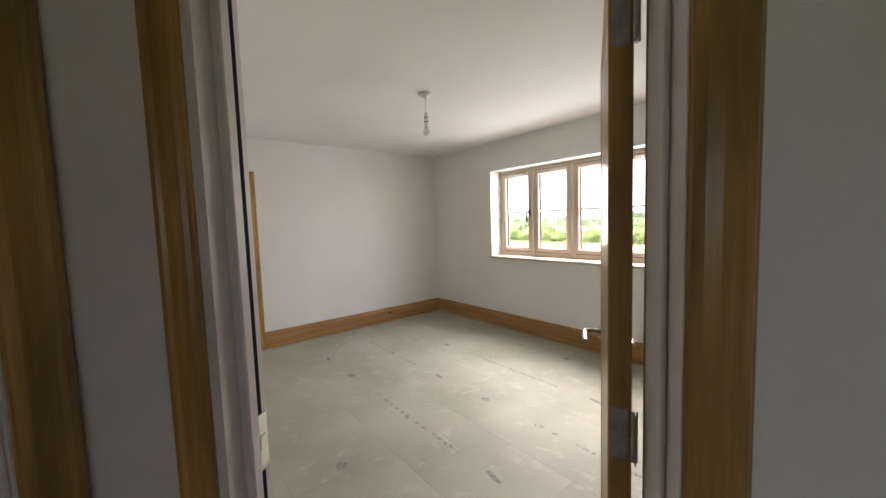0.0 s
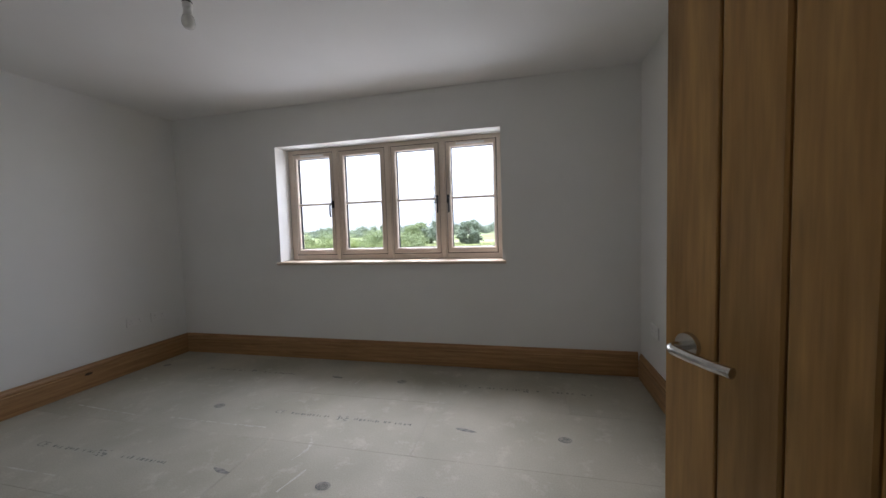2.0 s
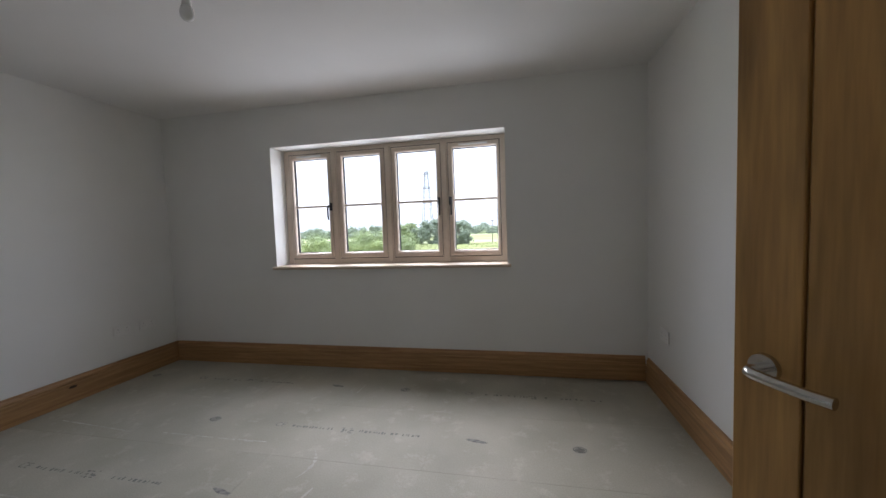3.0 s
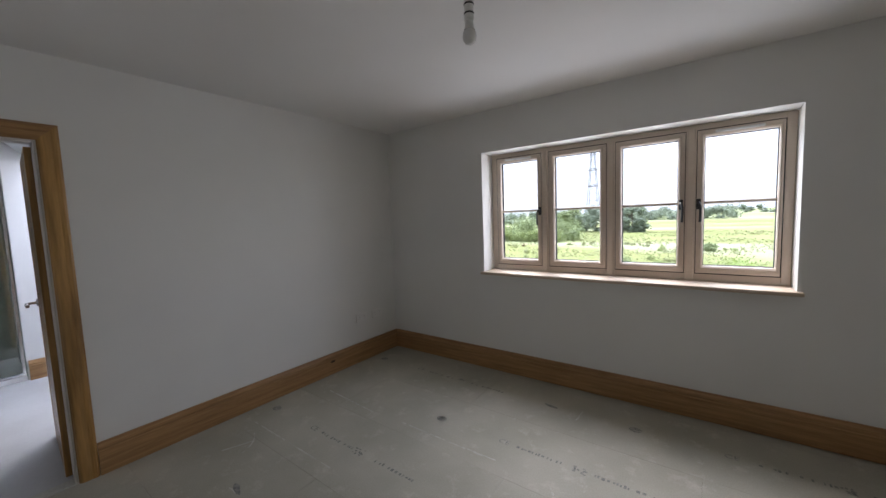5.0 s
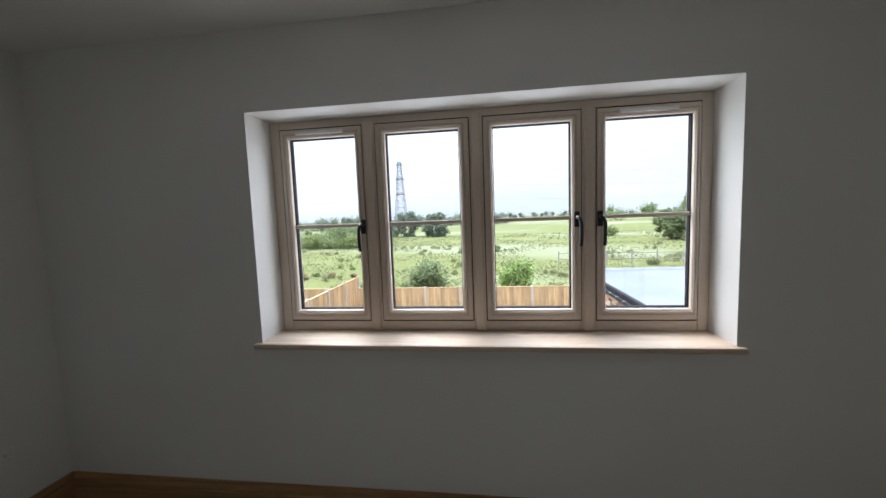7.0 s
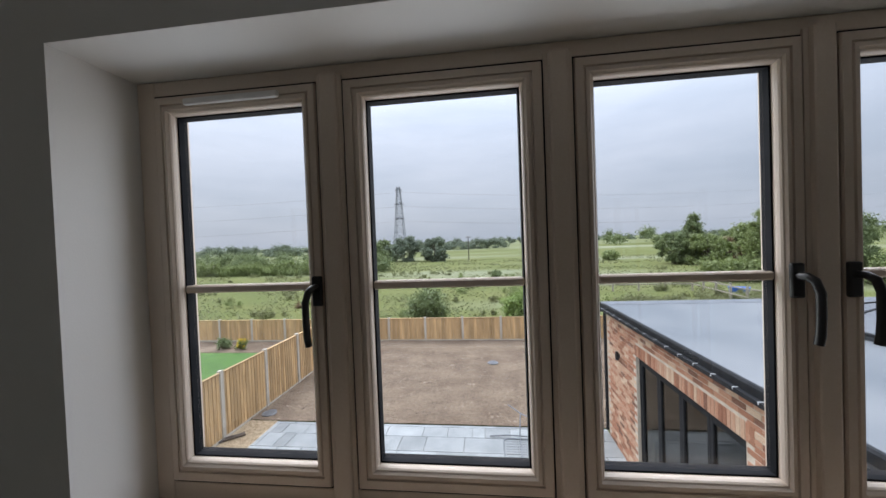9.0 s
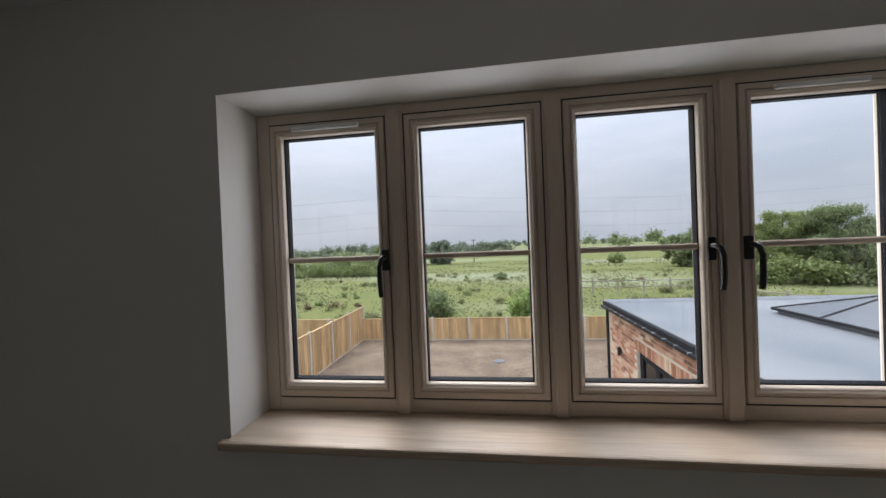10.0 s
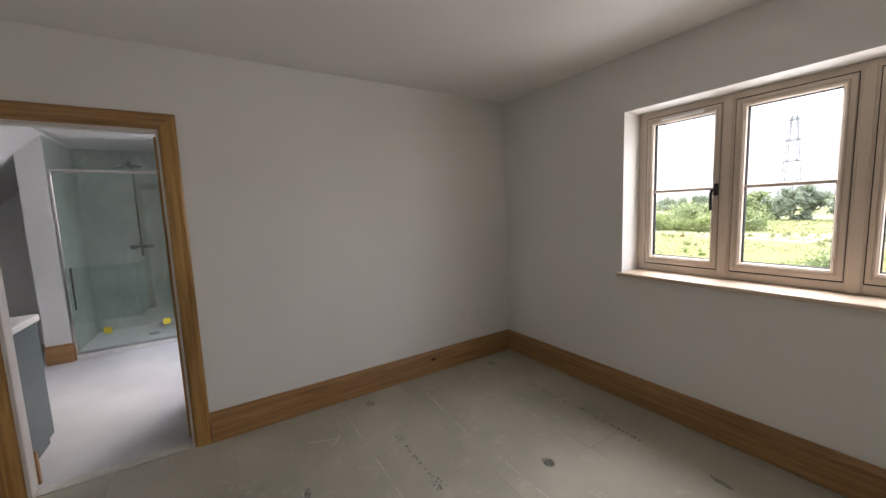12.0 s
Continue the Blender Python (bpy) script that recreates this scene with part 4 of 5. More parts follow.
tray = thing("shower_tray", "low white shower tray with a chrome waste", "shower tray")
bm = B()
box(bm, -3.48, -3.843, 0.004, BX - 0.01, -2.697, 0.055, 0.008, 2)
part("tray", bm, M_WHITE, tray)
bm = B()
lathe(bm, [(0.055, 0.055), (0.055, 0.060), (0.045, 0.062)], (-2.95, -3.22, 0), 20)
part("waste", bm, M_STEEL, tray, "dark metal waste cover")

screen = thing("shower_screen", "framed clear glass shower screen with yellow labels", "shower screen")
bm = B()
for y0, y1 in ((-3.843, -3.818), (-2.722, -2.697)):
    box(bm, BX - 0.035, y0, 0.056, BX - 0.01, y1, 1.985, 0.003)
box(bm, BX - 0.038, -3.843, 1.985, BX - 0.008, -2.697, 2.015, 0.003)
box(bm, BX - 0.038, -3.843, 0.055, BX - 0.008, -2.697, 0.08, 0.003)
part("screen_frame", bm, M_CHROME, screen, "polished aluminium screen frame")
for y0, y1 in ((-3.818, -3.282), (-3.278, -2.722)):
    bm = B()
    box(bm, BX - 0.024, y0, 0.08, BX - 0.018, y1, 1.985)
    g = part("glass_panel", bm, M_SHOWER, screen, "clear greenish glass panel")
    g.visible_shadow = False
bm = B()
for z in (0.84, 0.96):
    rod(bm, (BX - 0.018, -3.77, z), (BX + 0.03, -3.77, z), 0.005, sides=8)
rod(bm, (BX + 0.03, -3.77, 0.55), (BX + 0.03, -3.77, 1.0), 0.009, sides=12)
part("pull_handle", bm, M_BLACK, screen, "dark vertical pull handle", smooth=True)
for y in (-3.56, -3.04):
    bm = B()
    box(bm, BX - 0.016, y - 0.035, 0.24, BX - 0.0145, y + 0.035, 0.31)
    part("label_sticker", bm, M_YELLOW, screen, "yellow protective label")

shower = thing("shower_mixer", "chrome riser shower with wide overhead rose", "shower")
bm = B()
rod(bm, (-3.44, -3.30, 1.0), (-3.44, -3.30, 2.1), 0.011, sides=12)
part("riser_rail", bm, M_CHROME, shower, smooth=True)
part("shower_arm", tube([(-3.44, -3.30, 2.1), (-3.42, -3.30, 2.16), (-3.35, -3.30, 2.19), (-3.1, -3.28, 2.19), (-3.05, -3.28, 2.17), (-3.04, -3.28, 2.13)], 0.012, "arm"), M_CHROME, shower, smooth=True)
bm = B()
lathe(bm, [(0.02, 2.14), (0.05, 2.125), (0.125, 2.118), (0.125, 2.108), (0.11, 2.105)], (-3.04, -3.28, 0), 28)
part("shower_rose", bm, M_CHROME, shower, "wide round chrome shower rose", smooth=True)
bm = B()
rod(bm, (-3.47, -3.42, 1.12), (-3.47, -3.18, 1.12), 0.022, sides=16)
rod(bm, (-3.485, -3.38, 1.12), (-3.44, -3.38, 1.12), 0.03, sides=16)
part("valve_bar", bm, M_CHROME, shower, smooth=True)

vanity = thing("vanity_unit", "dark teal painted vanity unit with a white basin top", "vanity unit")
bm = B()
box(bm, -0.66, -4.5, 0.06, -0.125, -3.502, 0.83, 0.003)
part("cabinet_body", bm, M_TEAL, vanity)
bm = B()
box(bm, -0.63, -4.48, 0.004, -0.15, -3.52, 0.06)
part("plinth", bm, M_TEAL, vanity)
for y0, y1 in ((-4.49, -4.01), (-3.995, -3.512)):
    bm = B()
    box(bm, -0.679, y0, 0.08, -0.661, y1, 0.81, 0.003)
    part("cabinet_door", bm, M_TEAL, vanity)
bm = B()
box(bm, -0.69, -4.51, 0.831, -0.125, -3.492, 0.875, 0.01, 2)
part("basin_top", bm, M_WHITE, vanity, "glossy white basin top")

# ---- landing outside the bedroom door ----
bm = B()
box(bm, -0.37, -2.3, -0.3, -0.25, -0.945, 2.6)
box(bm, -0.37, -0.185, -0.3, -0.25, -TH, 2.6)
box(bm, -0.37, -0.945, DZ + 0.03, -0.25, -0.185, 2.6)
box(bm, 1.78, -2.3, -0.3, 1.9, -TH, 2.6)
box(bm, -0.25, -2.3, -0.3, 0.95, -2.18, 2.6)
box(bm, 1.35, -2.3, -0.3, 1.78, -2.18, 2.6)
box(bm, 0.95, -2.3, -0.3, 1.35, -2.18, 1.2)
box(bm, 0.95, -2.3, 1.74, 1.35, -2.18, 2.6)
structure("wall_landing", bm, M_WALL, "plain off-white landing walls", "wall", SPLAY)
bm = B()
box(bm, -0.4, -2.3, CEIL, 1.9, -TH + 0.02, CEIL + 0.15)
structure("ceiling_landing", bm, M_CEIL, "plain white landing ceiling", "ceiling", SPLAY)
architrave("trim_landing_door", 0.70, DZ + 0.012, SPLAY @ pose(-0.25, -0.915, 0, 0, 0, 90), "moulded oak architrave of the next landing door")
lining("door_lining_landing", 0.70, DZ, 0.12, 0.07, SPLAY @ pose(-0.25, -0.915, 0, 0, 0, 90) @ pose(0, 0.12, 0), "white-primed lining of the next landing door", seal=False)
plank_door("door_3", 0.696, 1.96, SPLAY @ pose(-0.322, -0.913, 0.008, 0, 0, 90), "closed oak plank door on the landing")

# ---- outdoors: ground, garden, fences ----
bm = B()
v = [bm.verts.new(p) for p in ((-2600, -400, GROUND - 0.02), (2600, -400, GROUND - 0.02), (2600, 3600, GROUND - 0.02), (-2600, 3600, GROUND - 0.02))]
bm.faces.new(v)
structure("ground", bm, M_FIELD, "rough green and straw-coloured pasture reaching the horizon", "ground")

LX, BY = -4.46, 16.1       # left garden fence line, back fence line
bm = B()
NX, NY = 70, 60
grid = [[bm.verts.new((LX + (9.6 + 4.68) * i / NX, 8.30 + (BY - 8.30) * j / NY, GROUND + 0.012 + 0.02 * max(0, noise.noise((i * 0.22, j * 0.3, 0.3)) + 0.25) + 0.02 * random.random())) for i in range(NX + 1)] for j in range(NY + 1)]
for j in range(NY):
    for i in range(NX):
        bm.faces.new((grid[j][i], grid[j][i + 1], grid[j + 1][i + 1], grid[j + 1][i]))
structure("garden_soil", bm, M_SOIL, "bare brown raked garden soil with stones", "soil")


def pebbles(name, n, x0, x1, y0, y1, z, r0, r1, seed, mat, label, category):
    """Many small stones as one object."""
    rng = random.Random(seed)
    verts, faces = [], []
    for _ in range(n):
        x, y, r = rng.uniform(x0, x1), rng.uniform(y0, y1), rng.uniform(r0, r1)
        a, h, b = rng.uniform(0, 6.3), rng.uniform(0.4, 0.8), len(verts)
        for q in range(4):
            k = r * rng.uniform(0.7, 1.2)
            verts.append((x + k * math.cos(a + q * 1.57), y + k * math.sin(a + q * 1.57), z - 0.005))
        verts.append((x + r * rng.uniform(-0.3, 0.3), y + r * rng.uniform(-0.3, 0.3), z + r * h))
        for q in range(4):
            faces.append((b + q, b + (q + 1) % 4, b + 4))
    me = bpy.data.meshes.new(name)
    me.from_pydata(verts, [], faces)
    return tagged(new(name, mesh_of(me, name, mat)), label, category, kind="stuff")


M_CLOD = surface("soil_clods", (0.10, 0.068, 0.045), (0.40, 0.32, 0.24), 5, 0.95, 40, 0.4)
pebbles("soil_clods", 22000, LX + 0.1, 9.4, 8.35, BY - 0.1, GROUND + 0.022, 0.01, 0.036, 3, M_CLOD, "scattered soil clods and stones over the bare garden", "clods")
bm = B()
box(bm, LX, 0.36, GROUND - 0.05, -3.62, 8.30, GROUND + 0.004)
structure("gravel_bed", bm, M_GRAVEL, "strip of golden gravel along the fence", "gravel")
pebbles("gravel", 5000, LX + 0.06, -3.64, 4.8, 8.30, GROUND + 0.008, 0.012, 0.028, 4, M_GRAVEL, "loose golden gravel stones beside the fence", "gravel")

bm = B()
box(bm, -3.62, 0.36, GROUND - 0.05, 4.84, 8.27, GROUND + 0.004)
patio = structure("patio", bm, M_JOINT, "grey stone patio of mixed rectangular slabs", "patio")


def fence_run(name, x0, y0, ang, bays, bay, height, label, group):
    """Concrete posts with capped close-board panels between them; local x runs along the fence."""
    rng = random.Random(name + str(x0))
    run = thing(name, label, "fence", group, pose(x0, y0, GROUND, 0, 0, ang))
    post_me = mesh_of(prism(B(), [(-0.05, -0.05), (0.05, -0.05), (0.05, 0.05), (-0.05, 0.05)], "Z", -0.1, height + 0.04), "post", M_CONC)
    base_me = mesh_of(box(B(), 0.05, -0.025, 0.0, bay - 0.05, 0.025, 0.07, 0.004), "gravel_board", M_CONC)
    cap_me = mesh_of(box(B(), 0.05, -0.035, height - 0.03, bay - 0.05, 0.035, height, 0.006), "capping", M_FENCE)
    wide = (bay - 0.1) / 14
    boards = [mesh_of(prism(B(), [(0.0, -0.022), (wide * 1.12, -0.008), (wide * 1.12, 0.002), (0.0, -0.004)], "Z", 0.072, height - 0.028 - 0.004 * q), "board", M_FENCE) for q in range(2)]
    for k in range(bays + 1):
        ob = new("post", post_me)
        ob.parent, ob.matrix_basis = run, pose(k * bay, 0, 0)
    for k in range(bays):
        for nm, me in (("gravel_board", base_me), ("capping", cap_me)):
            ob = new(nm, me)
            ob.parent, ob.matrix_basis = run, pose(k * bay, 0, 0)
        for q in range(14):
            ob = new("board", boards[rng.randrange(2)])
            ob.parent, ob.matrix_basis = run, pose(k * bay + 0.05 + q * wide, rng.uniform(-0.002, 0.002), 0)
    return run


fence_run("garden_fence", LX, 2.0, 90, 8, 1.775, 1.68, "tall golden close-board fence with concrete posts", "garden fences")
fence_run("garden_fence", -15.13, BY, 0, 6, 1.775, 1.09, "low golden close-board fence with concrete posts", "garden fences")
fence_run("garden_fence", LX, BY, 0, 8, 1.775, 1.09, "low golden close-board fence with concrete posts", "garden fences")

bm = B()
box(bm, -15.3, 2.0, GROUND - 0.05, LX - 0.08, 14.2, GROUND + 0.01)
structure("lawn", bm, M_LAWN, "smooth green lawn of the neighbouring garden", "lawn")
bm = B()
box(bm, -15.3, 14.2, GROUND - 0.05, LX - 0.08, BY - 0.1, GROUND + 0.02)
structure("flower_bed", bm, M_SOIL, "brown planting bed along the neighbour's fence", "flower bed")


def plant(name, x, y, r, h, seed, mat, label, category, size=0.05, n=420, flowers=0):
    rng = random.Random(seed)
    ob = thing(name, label, category, m=pose(x, y, GROUND))
    bm = B()
    cs, rs = [], []
    for q in range(14):
        a, d, z = rng.uniform(0, 6.3), rng.uniform(0.0, 0.65) * r, rng.uniform(0.18, 0.72) * h
        rod(bm, (0, 0, -0.02), (d * math.cos(a), d * math.sin(a), z), 0.02 * h, 0.006 * h, 5)
        cs.append((d * math.cos(a), d * math.sin(a), z)), rs.append(rng.uniform(0.34, 0.52) * min(r, h))
    part("stems", bm, M_BARK, ob)
    part("foliage", leaves(cs, rs, n, size, seed), mat, ob)
    if flowers:
        part("flowers", leaves([(c[0], c[1], c[2] + 0.1) for c in cs], rs, flowers, 0.035, seed + 1), M_FLOWER, ob, "small yellow flowers")
    return ob


plant("flowering_plant", -9.4, 14.7, 0.3, 0.55, 11, M_LEAF_L, "low green plant with yellow flowers in the bed", "plant", 0.04, 70, 30)
plant("shrub", -10.4, 14.8, 0.45, 0.7, 12, M_LEAF, "small grey-green garden shrub in the bed", "shrub", 0.04, 110)
plant("bush", -1.5, 20.4, 1.5, 2.15, 13, M_LEAF, "dense dark green bush behind the garden fence", "bush", 0.075, 900)
plant("bush", 4.0, 20.3, 1.5, 2.0, 14, M_FRESH, "fresh green bush behind the garden fence", "bush", 0.075, 800)
plant("bush", 26.0, 72.0, 2.2, 1.7, 18, M_LEAF_L, "rounded green bush in the far field", "bush", 0.2, 500)
plant("bush", 3.2, 45.0, 0.9, 0.9, 19, M_LEAF, "small round bush in the far field", "bush", 0.1, 260)


def weeds(name, n, x0, x1, y0, y1, r0, r1, seed, mat, label, squash=1.0):
    """Low leafy clumps sitting on the ground, as one object."""
    rng = random.Random(seed)
    cs, rs = [], []
    for _ in range(n):
        y = y0 + (y1 - y0) * rng.random() ** 1.5
        x = rng.uniform(x0, x1) * (0.4 + 0.6 * y / y1)
        r = rng.uniform(r0, r1)
        for q in range(3):
            k = r * rng.uniform(0.45, 0.85)
            cs.append((x + rng.uniform(-1, 1) * r, y + rng.uniform(-0.5, 0.5) * r, GROUND + k * squash * 0.55))
            rs.append(k)
    return tagged(new(name, mesh_of(leaves(cs, rs, 230, 0.05, seed, squash), name, mat)), label, "weeds", kind="stuff")


weeds("field_weeds", 26, -40, 30, 18.5, 48, 0.3, 0.7, 51, M_LEAF_L, "olive weedy clumps scattered over the pasture")
weeds("field_weeds", 90, -40, 30, 18.0, 55, 0.35, 0.8, 52, M_TUFT, "straw-green rush clumps scattered over the pasture")
weeds("field_weeds", 6, -40, 30, 22.0, 60, 0.18, 0.4, 53, M_LEAF_R, "brown seeding dock clumps in the pasture", 1.3)

weeds("tall_grass", 150, 11.5, 21.0, 18.5, 27, 0.3, 0.55, 54, M_TUFT, "tall olive-green grass standing behind the extension", 1.4)

# stamped covers, plank, pipe, metal frame
for x, y, r in ((2.2, 12.9, 0.2), (5.0, 12.1, 0.2), (-4.1, 8.65, 0.2)):
    ob = thing("drain_cover", "grey drain cover set in the soil", "drain cover", "drain covers", pose(x, y, GROUND + 0.03))
    bm = B()
    lathe(bm, [(r, -0.05), (r, 0.02), (r - 0.03, 0.03), (r - 0.05, 0.024)], sides=24)
    part("rim", bm, M_GREYTRIM, ob)
    bm = B()
    for q in range(-3, 4):
        w = math.sqrt(max(0.01, (r - 0.06) ** 2 - (q * 0.06) ** 2))
        box(bm, -w, q * 0.06 - 0.015, 0.018, w, q * 0.06 + 0.015, 0.03, 0.004)
    part("ribs", bm, M_GREYTRIM, ob)
ob = new("timber_plank", mesh_of(box(B(), -0.4, -0.07, 0, 0.4, 0.07, 0.045, 0.006), "timber_plank", M_BARK))
ob.matrix_basis = pose(-4.35, 7.3, GROUND + 0.022, 0, 0, 42)
tagged(ob, "weathered brown timber plank lying on the gravel", "plank")
ob = new("clay_pipe", mesh_of(rod(B(), (0, 0, 0.055), (0.45, 0.12, 0.055), 0.055, sides=18), "clay_pipe", M_TERRA))
ob.matrix_basis = pose(4.1, 8.25, GROUND + 0.03)
tagged(ob, "short terracotta drain pipe lying by the wall", "pipe")
rack = thing("metal_rack", "grey tubular metal frame with mesh lying on the patio", "rack", m=pose(2.35, 7.25, GROUND + 0.028))
for pts in ([(0, -0.5, 0.02), (0, 0.35, 0.02), (0.1, 0.42, 0.02), (0.6, 0.42, 0.02), (0.7, 0.35, 0.02), (0.7, -0.5, 0.02)],
            [(0.35, -0.5, 0.03), (0.36, 0.2, 0.12), (0.4, 0.5, 0.42), (0.42, 0.62, 0.5)],
            [(-0.3, 0.5, 0.03), (0.1, 0.52, 0.05), (0.7, 0.47, 0.05)],
            [(0.15, 0.85, 0.62), (0.45, 0.62, 0.5), (0.66, 0.52, 0.46)]):
    part("bar", tube(pts, 0.014, "bar"), M_GALV, rack, smooth=True)
bm = B()
for q in range(9):
    rod(bm, (0.05, -0.5 + q * 0.1, 0.02), (0.65, -0.5 + q * 0.1, 0.02), 0.004, sides=5)
for q in range(6):
    rod(bm, (0.1 + q * 0.1, -0.5, 0.024), (0.1 + q * 0.1, 0.38, 0.024), 0.004, sides=5)
part("wire_mesh", bm, M_GALV, rack)

# ---- single-storey brick extension ----
EX, EY1, EZ = 4.84, 8.1, -0.06         # west face, north end, top of brickwork
OY0, OY1, OZ = 3.55, 6.45, -0.66       # glazed door opening
ext = thing("house_extension", "single-storey red brick flat-roofed extension", "extension")
bm = B()
box(bm, EX + 0.005, 0.36, GROUND - 0.1, EX + 0.3, OY0, EZ)
box(bm, EX + 0.005, OY1, GROUND - 0.1, EX + 0.3, EY1 - 0.012, EZ)
box(bm, EX + 0.005, OY0, OZ, EX + 0.3, OY1, EZ)
box(bm, EX + 0.3, EY1 - 0.3, GROUND - 0.1, 12.5, EY1 - 0.012, EZ)
ext_wall = part("wall", bm, M_MORTAR, ext, "pale mortar between red bricks")
# plain closing walls and floor, their dimness put into the grey colour
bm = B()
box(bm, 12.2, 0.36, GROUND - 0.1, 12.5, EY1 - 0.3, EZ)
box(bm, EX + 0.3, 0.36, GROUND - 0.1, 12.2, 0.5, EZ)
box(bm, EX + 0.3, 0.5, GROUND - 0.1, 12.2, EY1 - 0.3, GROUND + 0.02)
part("inner_wall", bm, M_DIM, ext, "plain room interior behind the glass, coloured grey for dimness")
bm = B()
box(bm, EX - 0.07, 0.352, EZ, 12.6, EY1 + 0.07, 0.03)
part("roof", bm, M_ROOF, ext, "smooth blue-grey flat roof membrane")
bm = B()
prism(bm, [(EX - 0.10, EZ - 0.02), (EX - 0.075, EZ - 0.02), (EX - 0.075, 0.03), (EX - 0.04, 0.034), (EX - 0.045, 0.06), (EX - 0.085, 0.062), (EX - 0.10, 0.04)], "Y", 0.352, EY1 + 0.10)
part("fascia", bm, M_TRIM, ext, "black metal roof edge trim")
bm = B()
prism(bm, [(EY1 + 0.075, EZ - 0.10), (EY1 + 0.10, EZ - 0.10), (EY1 + 0.10, 0.04), (EY1 + 0.06, 0.085), (EY1 - 0.10, 0.034), (EY1 + 0.075, 0.03)], "X", EX - 0.10, 12.6)
part("fascia", bm, M_GREYTRIM, ext, "grey metal roof edge trim")
bm = B()
prism(bm, [(EX - 0.155, -0.045), (EX - 0.10, -0.045), (EX - 0.10, -0.09), (EX - 0.11, -0.105), (EX - 0.14, -0.105), (EX - 0.155, -0.09)], "Y", 0.352, EY1 + 0.10)
gutter = part("gutter", bm, M_TRIM, ext, "black gutter")
for k in range(20):
    bm = B()
    box(bm, EX - 0.158, 0.9 + k * 0.37, -0.07, EX - 0.10, 0.912 + k * 0.37, -0.040)
    part("gutter_bracket", bm, M_SLOT, gutter, "pale grey gutter bracket")
bm = B()
rod(bm, (EX - 0.02, EY1 + 0.045, GROUND + 0.08), (EX - 0.02, EY1 + 0.045, -0.16), 0.034, sides=14)
for z in (-0.5, -1.6, -2.5):
    box(bm, EX - 0.06, EY1 - 0.012, z, EX + 0.02, EY1 + 0.085, z + 0.03)
part("downpipe", bm, M_TRIM, ext, "black rainwater downpipe")
wl_ = thing("wall_light", "small black up-and-down outdoor wall light", "wall light", m=pose(EX, 7.3, -0.93))
bm = B()
box(bm, -0.02, -0.03, -0.05, 0.0, 0.03, 0.05, 0.004)
part("bracket", bm, M_BLACK, wl_)
bm = B()
rod(bm, (-0.055, 0, -0.09), (-0.055, 0, 0.09), 0.033, sides=16)
part("lamp_body", bm, M_BLACK, wl_)
glz = part("glazed_door", box(box(box(box(B(), EX + 0.06, OY0, OZ - 0.07, EX + 0.13, OY1, OZ, 0.004), EX + 0.06, OY0, GROUND + 0.02, EX + 0.13, OY1, GROUND + 0.1, 0.004), EX + 0.06, OY0, GROUND + 0.1, EX + 0.13, OY0 + 0.06, OZ - 0.07, 0.004), EX + 0.06, OY1 - 0.06, GROUND + 0.1, EX + 0.13, OY1, OZ - 0.07, 0.004), M_TRIM, ext, "black aluminium folding door frame")
step = (OY1 - OY0 - 0.12) / 4
for k in range(4):
    a = OY0 + 0.06 + k * step
    b = a + step
    bm = B()
    for c in (a + 0.002, b - 0.062):
        box(bm, EX + 0.065, c, GROUND + 0.1, EX + 0.125, c + 0.06, OZ - 0.07, 0.004)
    box(bm, EX + 0.066, a + 0.06, GROUND + 0.1, EX + 0.124, b - 0.06, GROUND + 0.17)
    box(bm, EX + 0.066, a + 0.06, OZ - 0.14, EX + 0.124, b - 0.06, OZ - 0.07)
    part("leaf_frame", bm, M_TRIM, glz)
    bm = B()
    box(bm, EX + 0.09, a + 0.06, GROUND + 0.17, EX + 0.096, b - 0.06, OZ - 0.14)
    part("leaf_pane", bm, M_DARKGLASS, glz, "grey reflective pane").visible_shadow = False

# roof lantern
lan = thing("roof_lantern", "hipped glass roof lantern with grey bars on the flat roof", "roof lantern", m=pose(0, 0, 0))
LX0, LX1, LY0, LY1, LZ, RZ = 7.4, 9.4, 3.0, 6.5, 0.11, 0.48
bm = B()
for a in ((LX0, LY0, LX0 + 0.07, LY1), (LX1 - 0.07, LY0, LX1, LY1), (LX0 + 0.07, LY0, LX1 - 0.07, LY0 + 0.07), (LX0 + 0.07, LY1 - 0.07, LX1 - 0.07, LY1)):
    box(bm, a[0], a[1], 0.03, a[2], a[3], LZ)
part("kerb", bm, M_ROOF, lan)
r0, r1, rx = Vector(((LX0 + LX1) / 2, LY0 + 0.95, RZ)), Vector(((LX0 + LX1) / 2, LY1 - 0.95, RZ)), (LX0 + LX1) / 2
o = 0.06
cor = [Vector((LX0 - o, LY0 - o, LZ)), Vector((LX1 + o, LY0 - o, LZ)), Vector((LX1 + o, LY1 + o, LZ)), Vector((LX0 - o, LY1 + o, LZ))]
bars = [(cor[0], r0), (cor[1], r0), (cor[2], r1), (cor[3], r1), (r0, r1), (cor[0], cor[1]), (cor[1], cor[2]), (cor[2], cor[3]), (cor[3], cor[0]),
        (Vector((LX0 - o, r1.y, LZ)), r1), (Vector((LX0 - o, r0.y, LZ)), r0), (Vector((LX1 + o, r1.y, LZ)), r1), (Vector((LX1 + o, r0.y, LZ)), r0)]
for p, q in bars:
    bm = B()
    d = q - p
    box(bm, -0.024, -0.02, 0, 0.024, 0.028, d.length, 0.006)
    ob = part("bar", bm, M_TRIM, lan)
    ob.matrix_basis = Matrix.Translation(p) @ d.to_track_quat("Z", "Y").to_matrix().to_4x4()
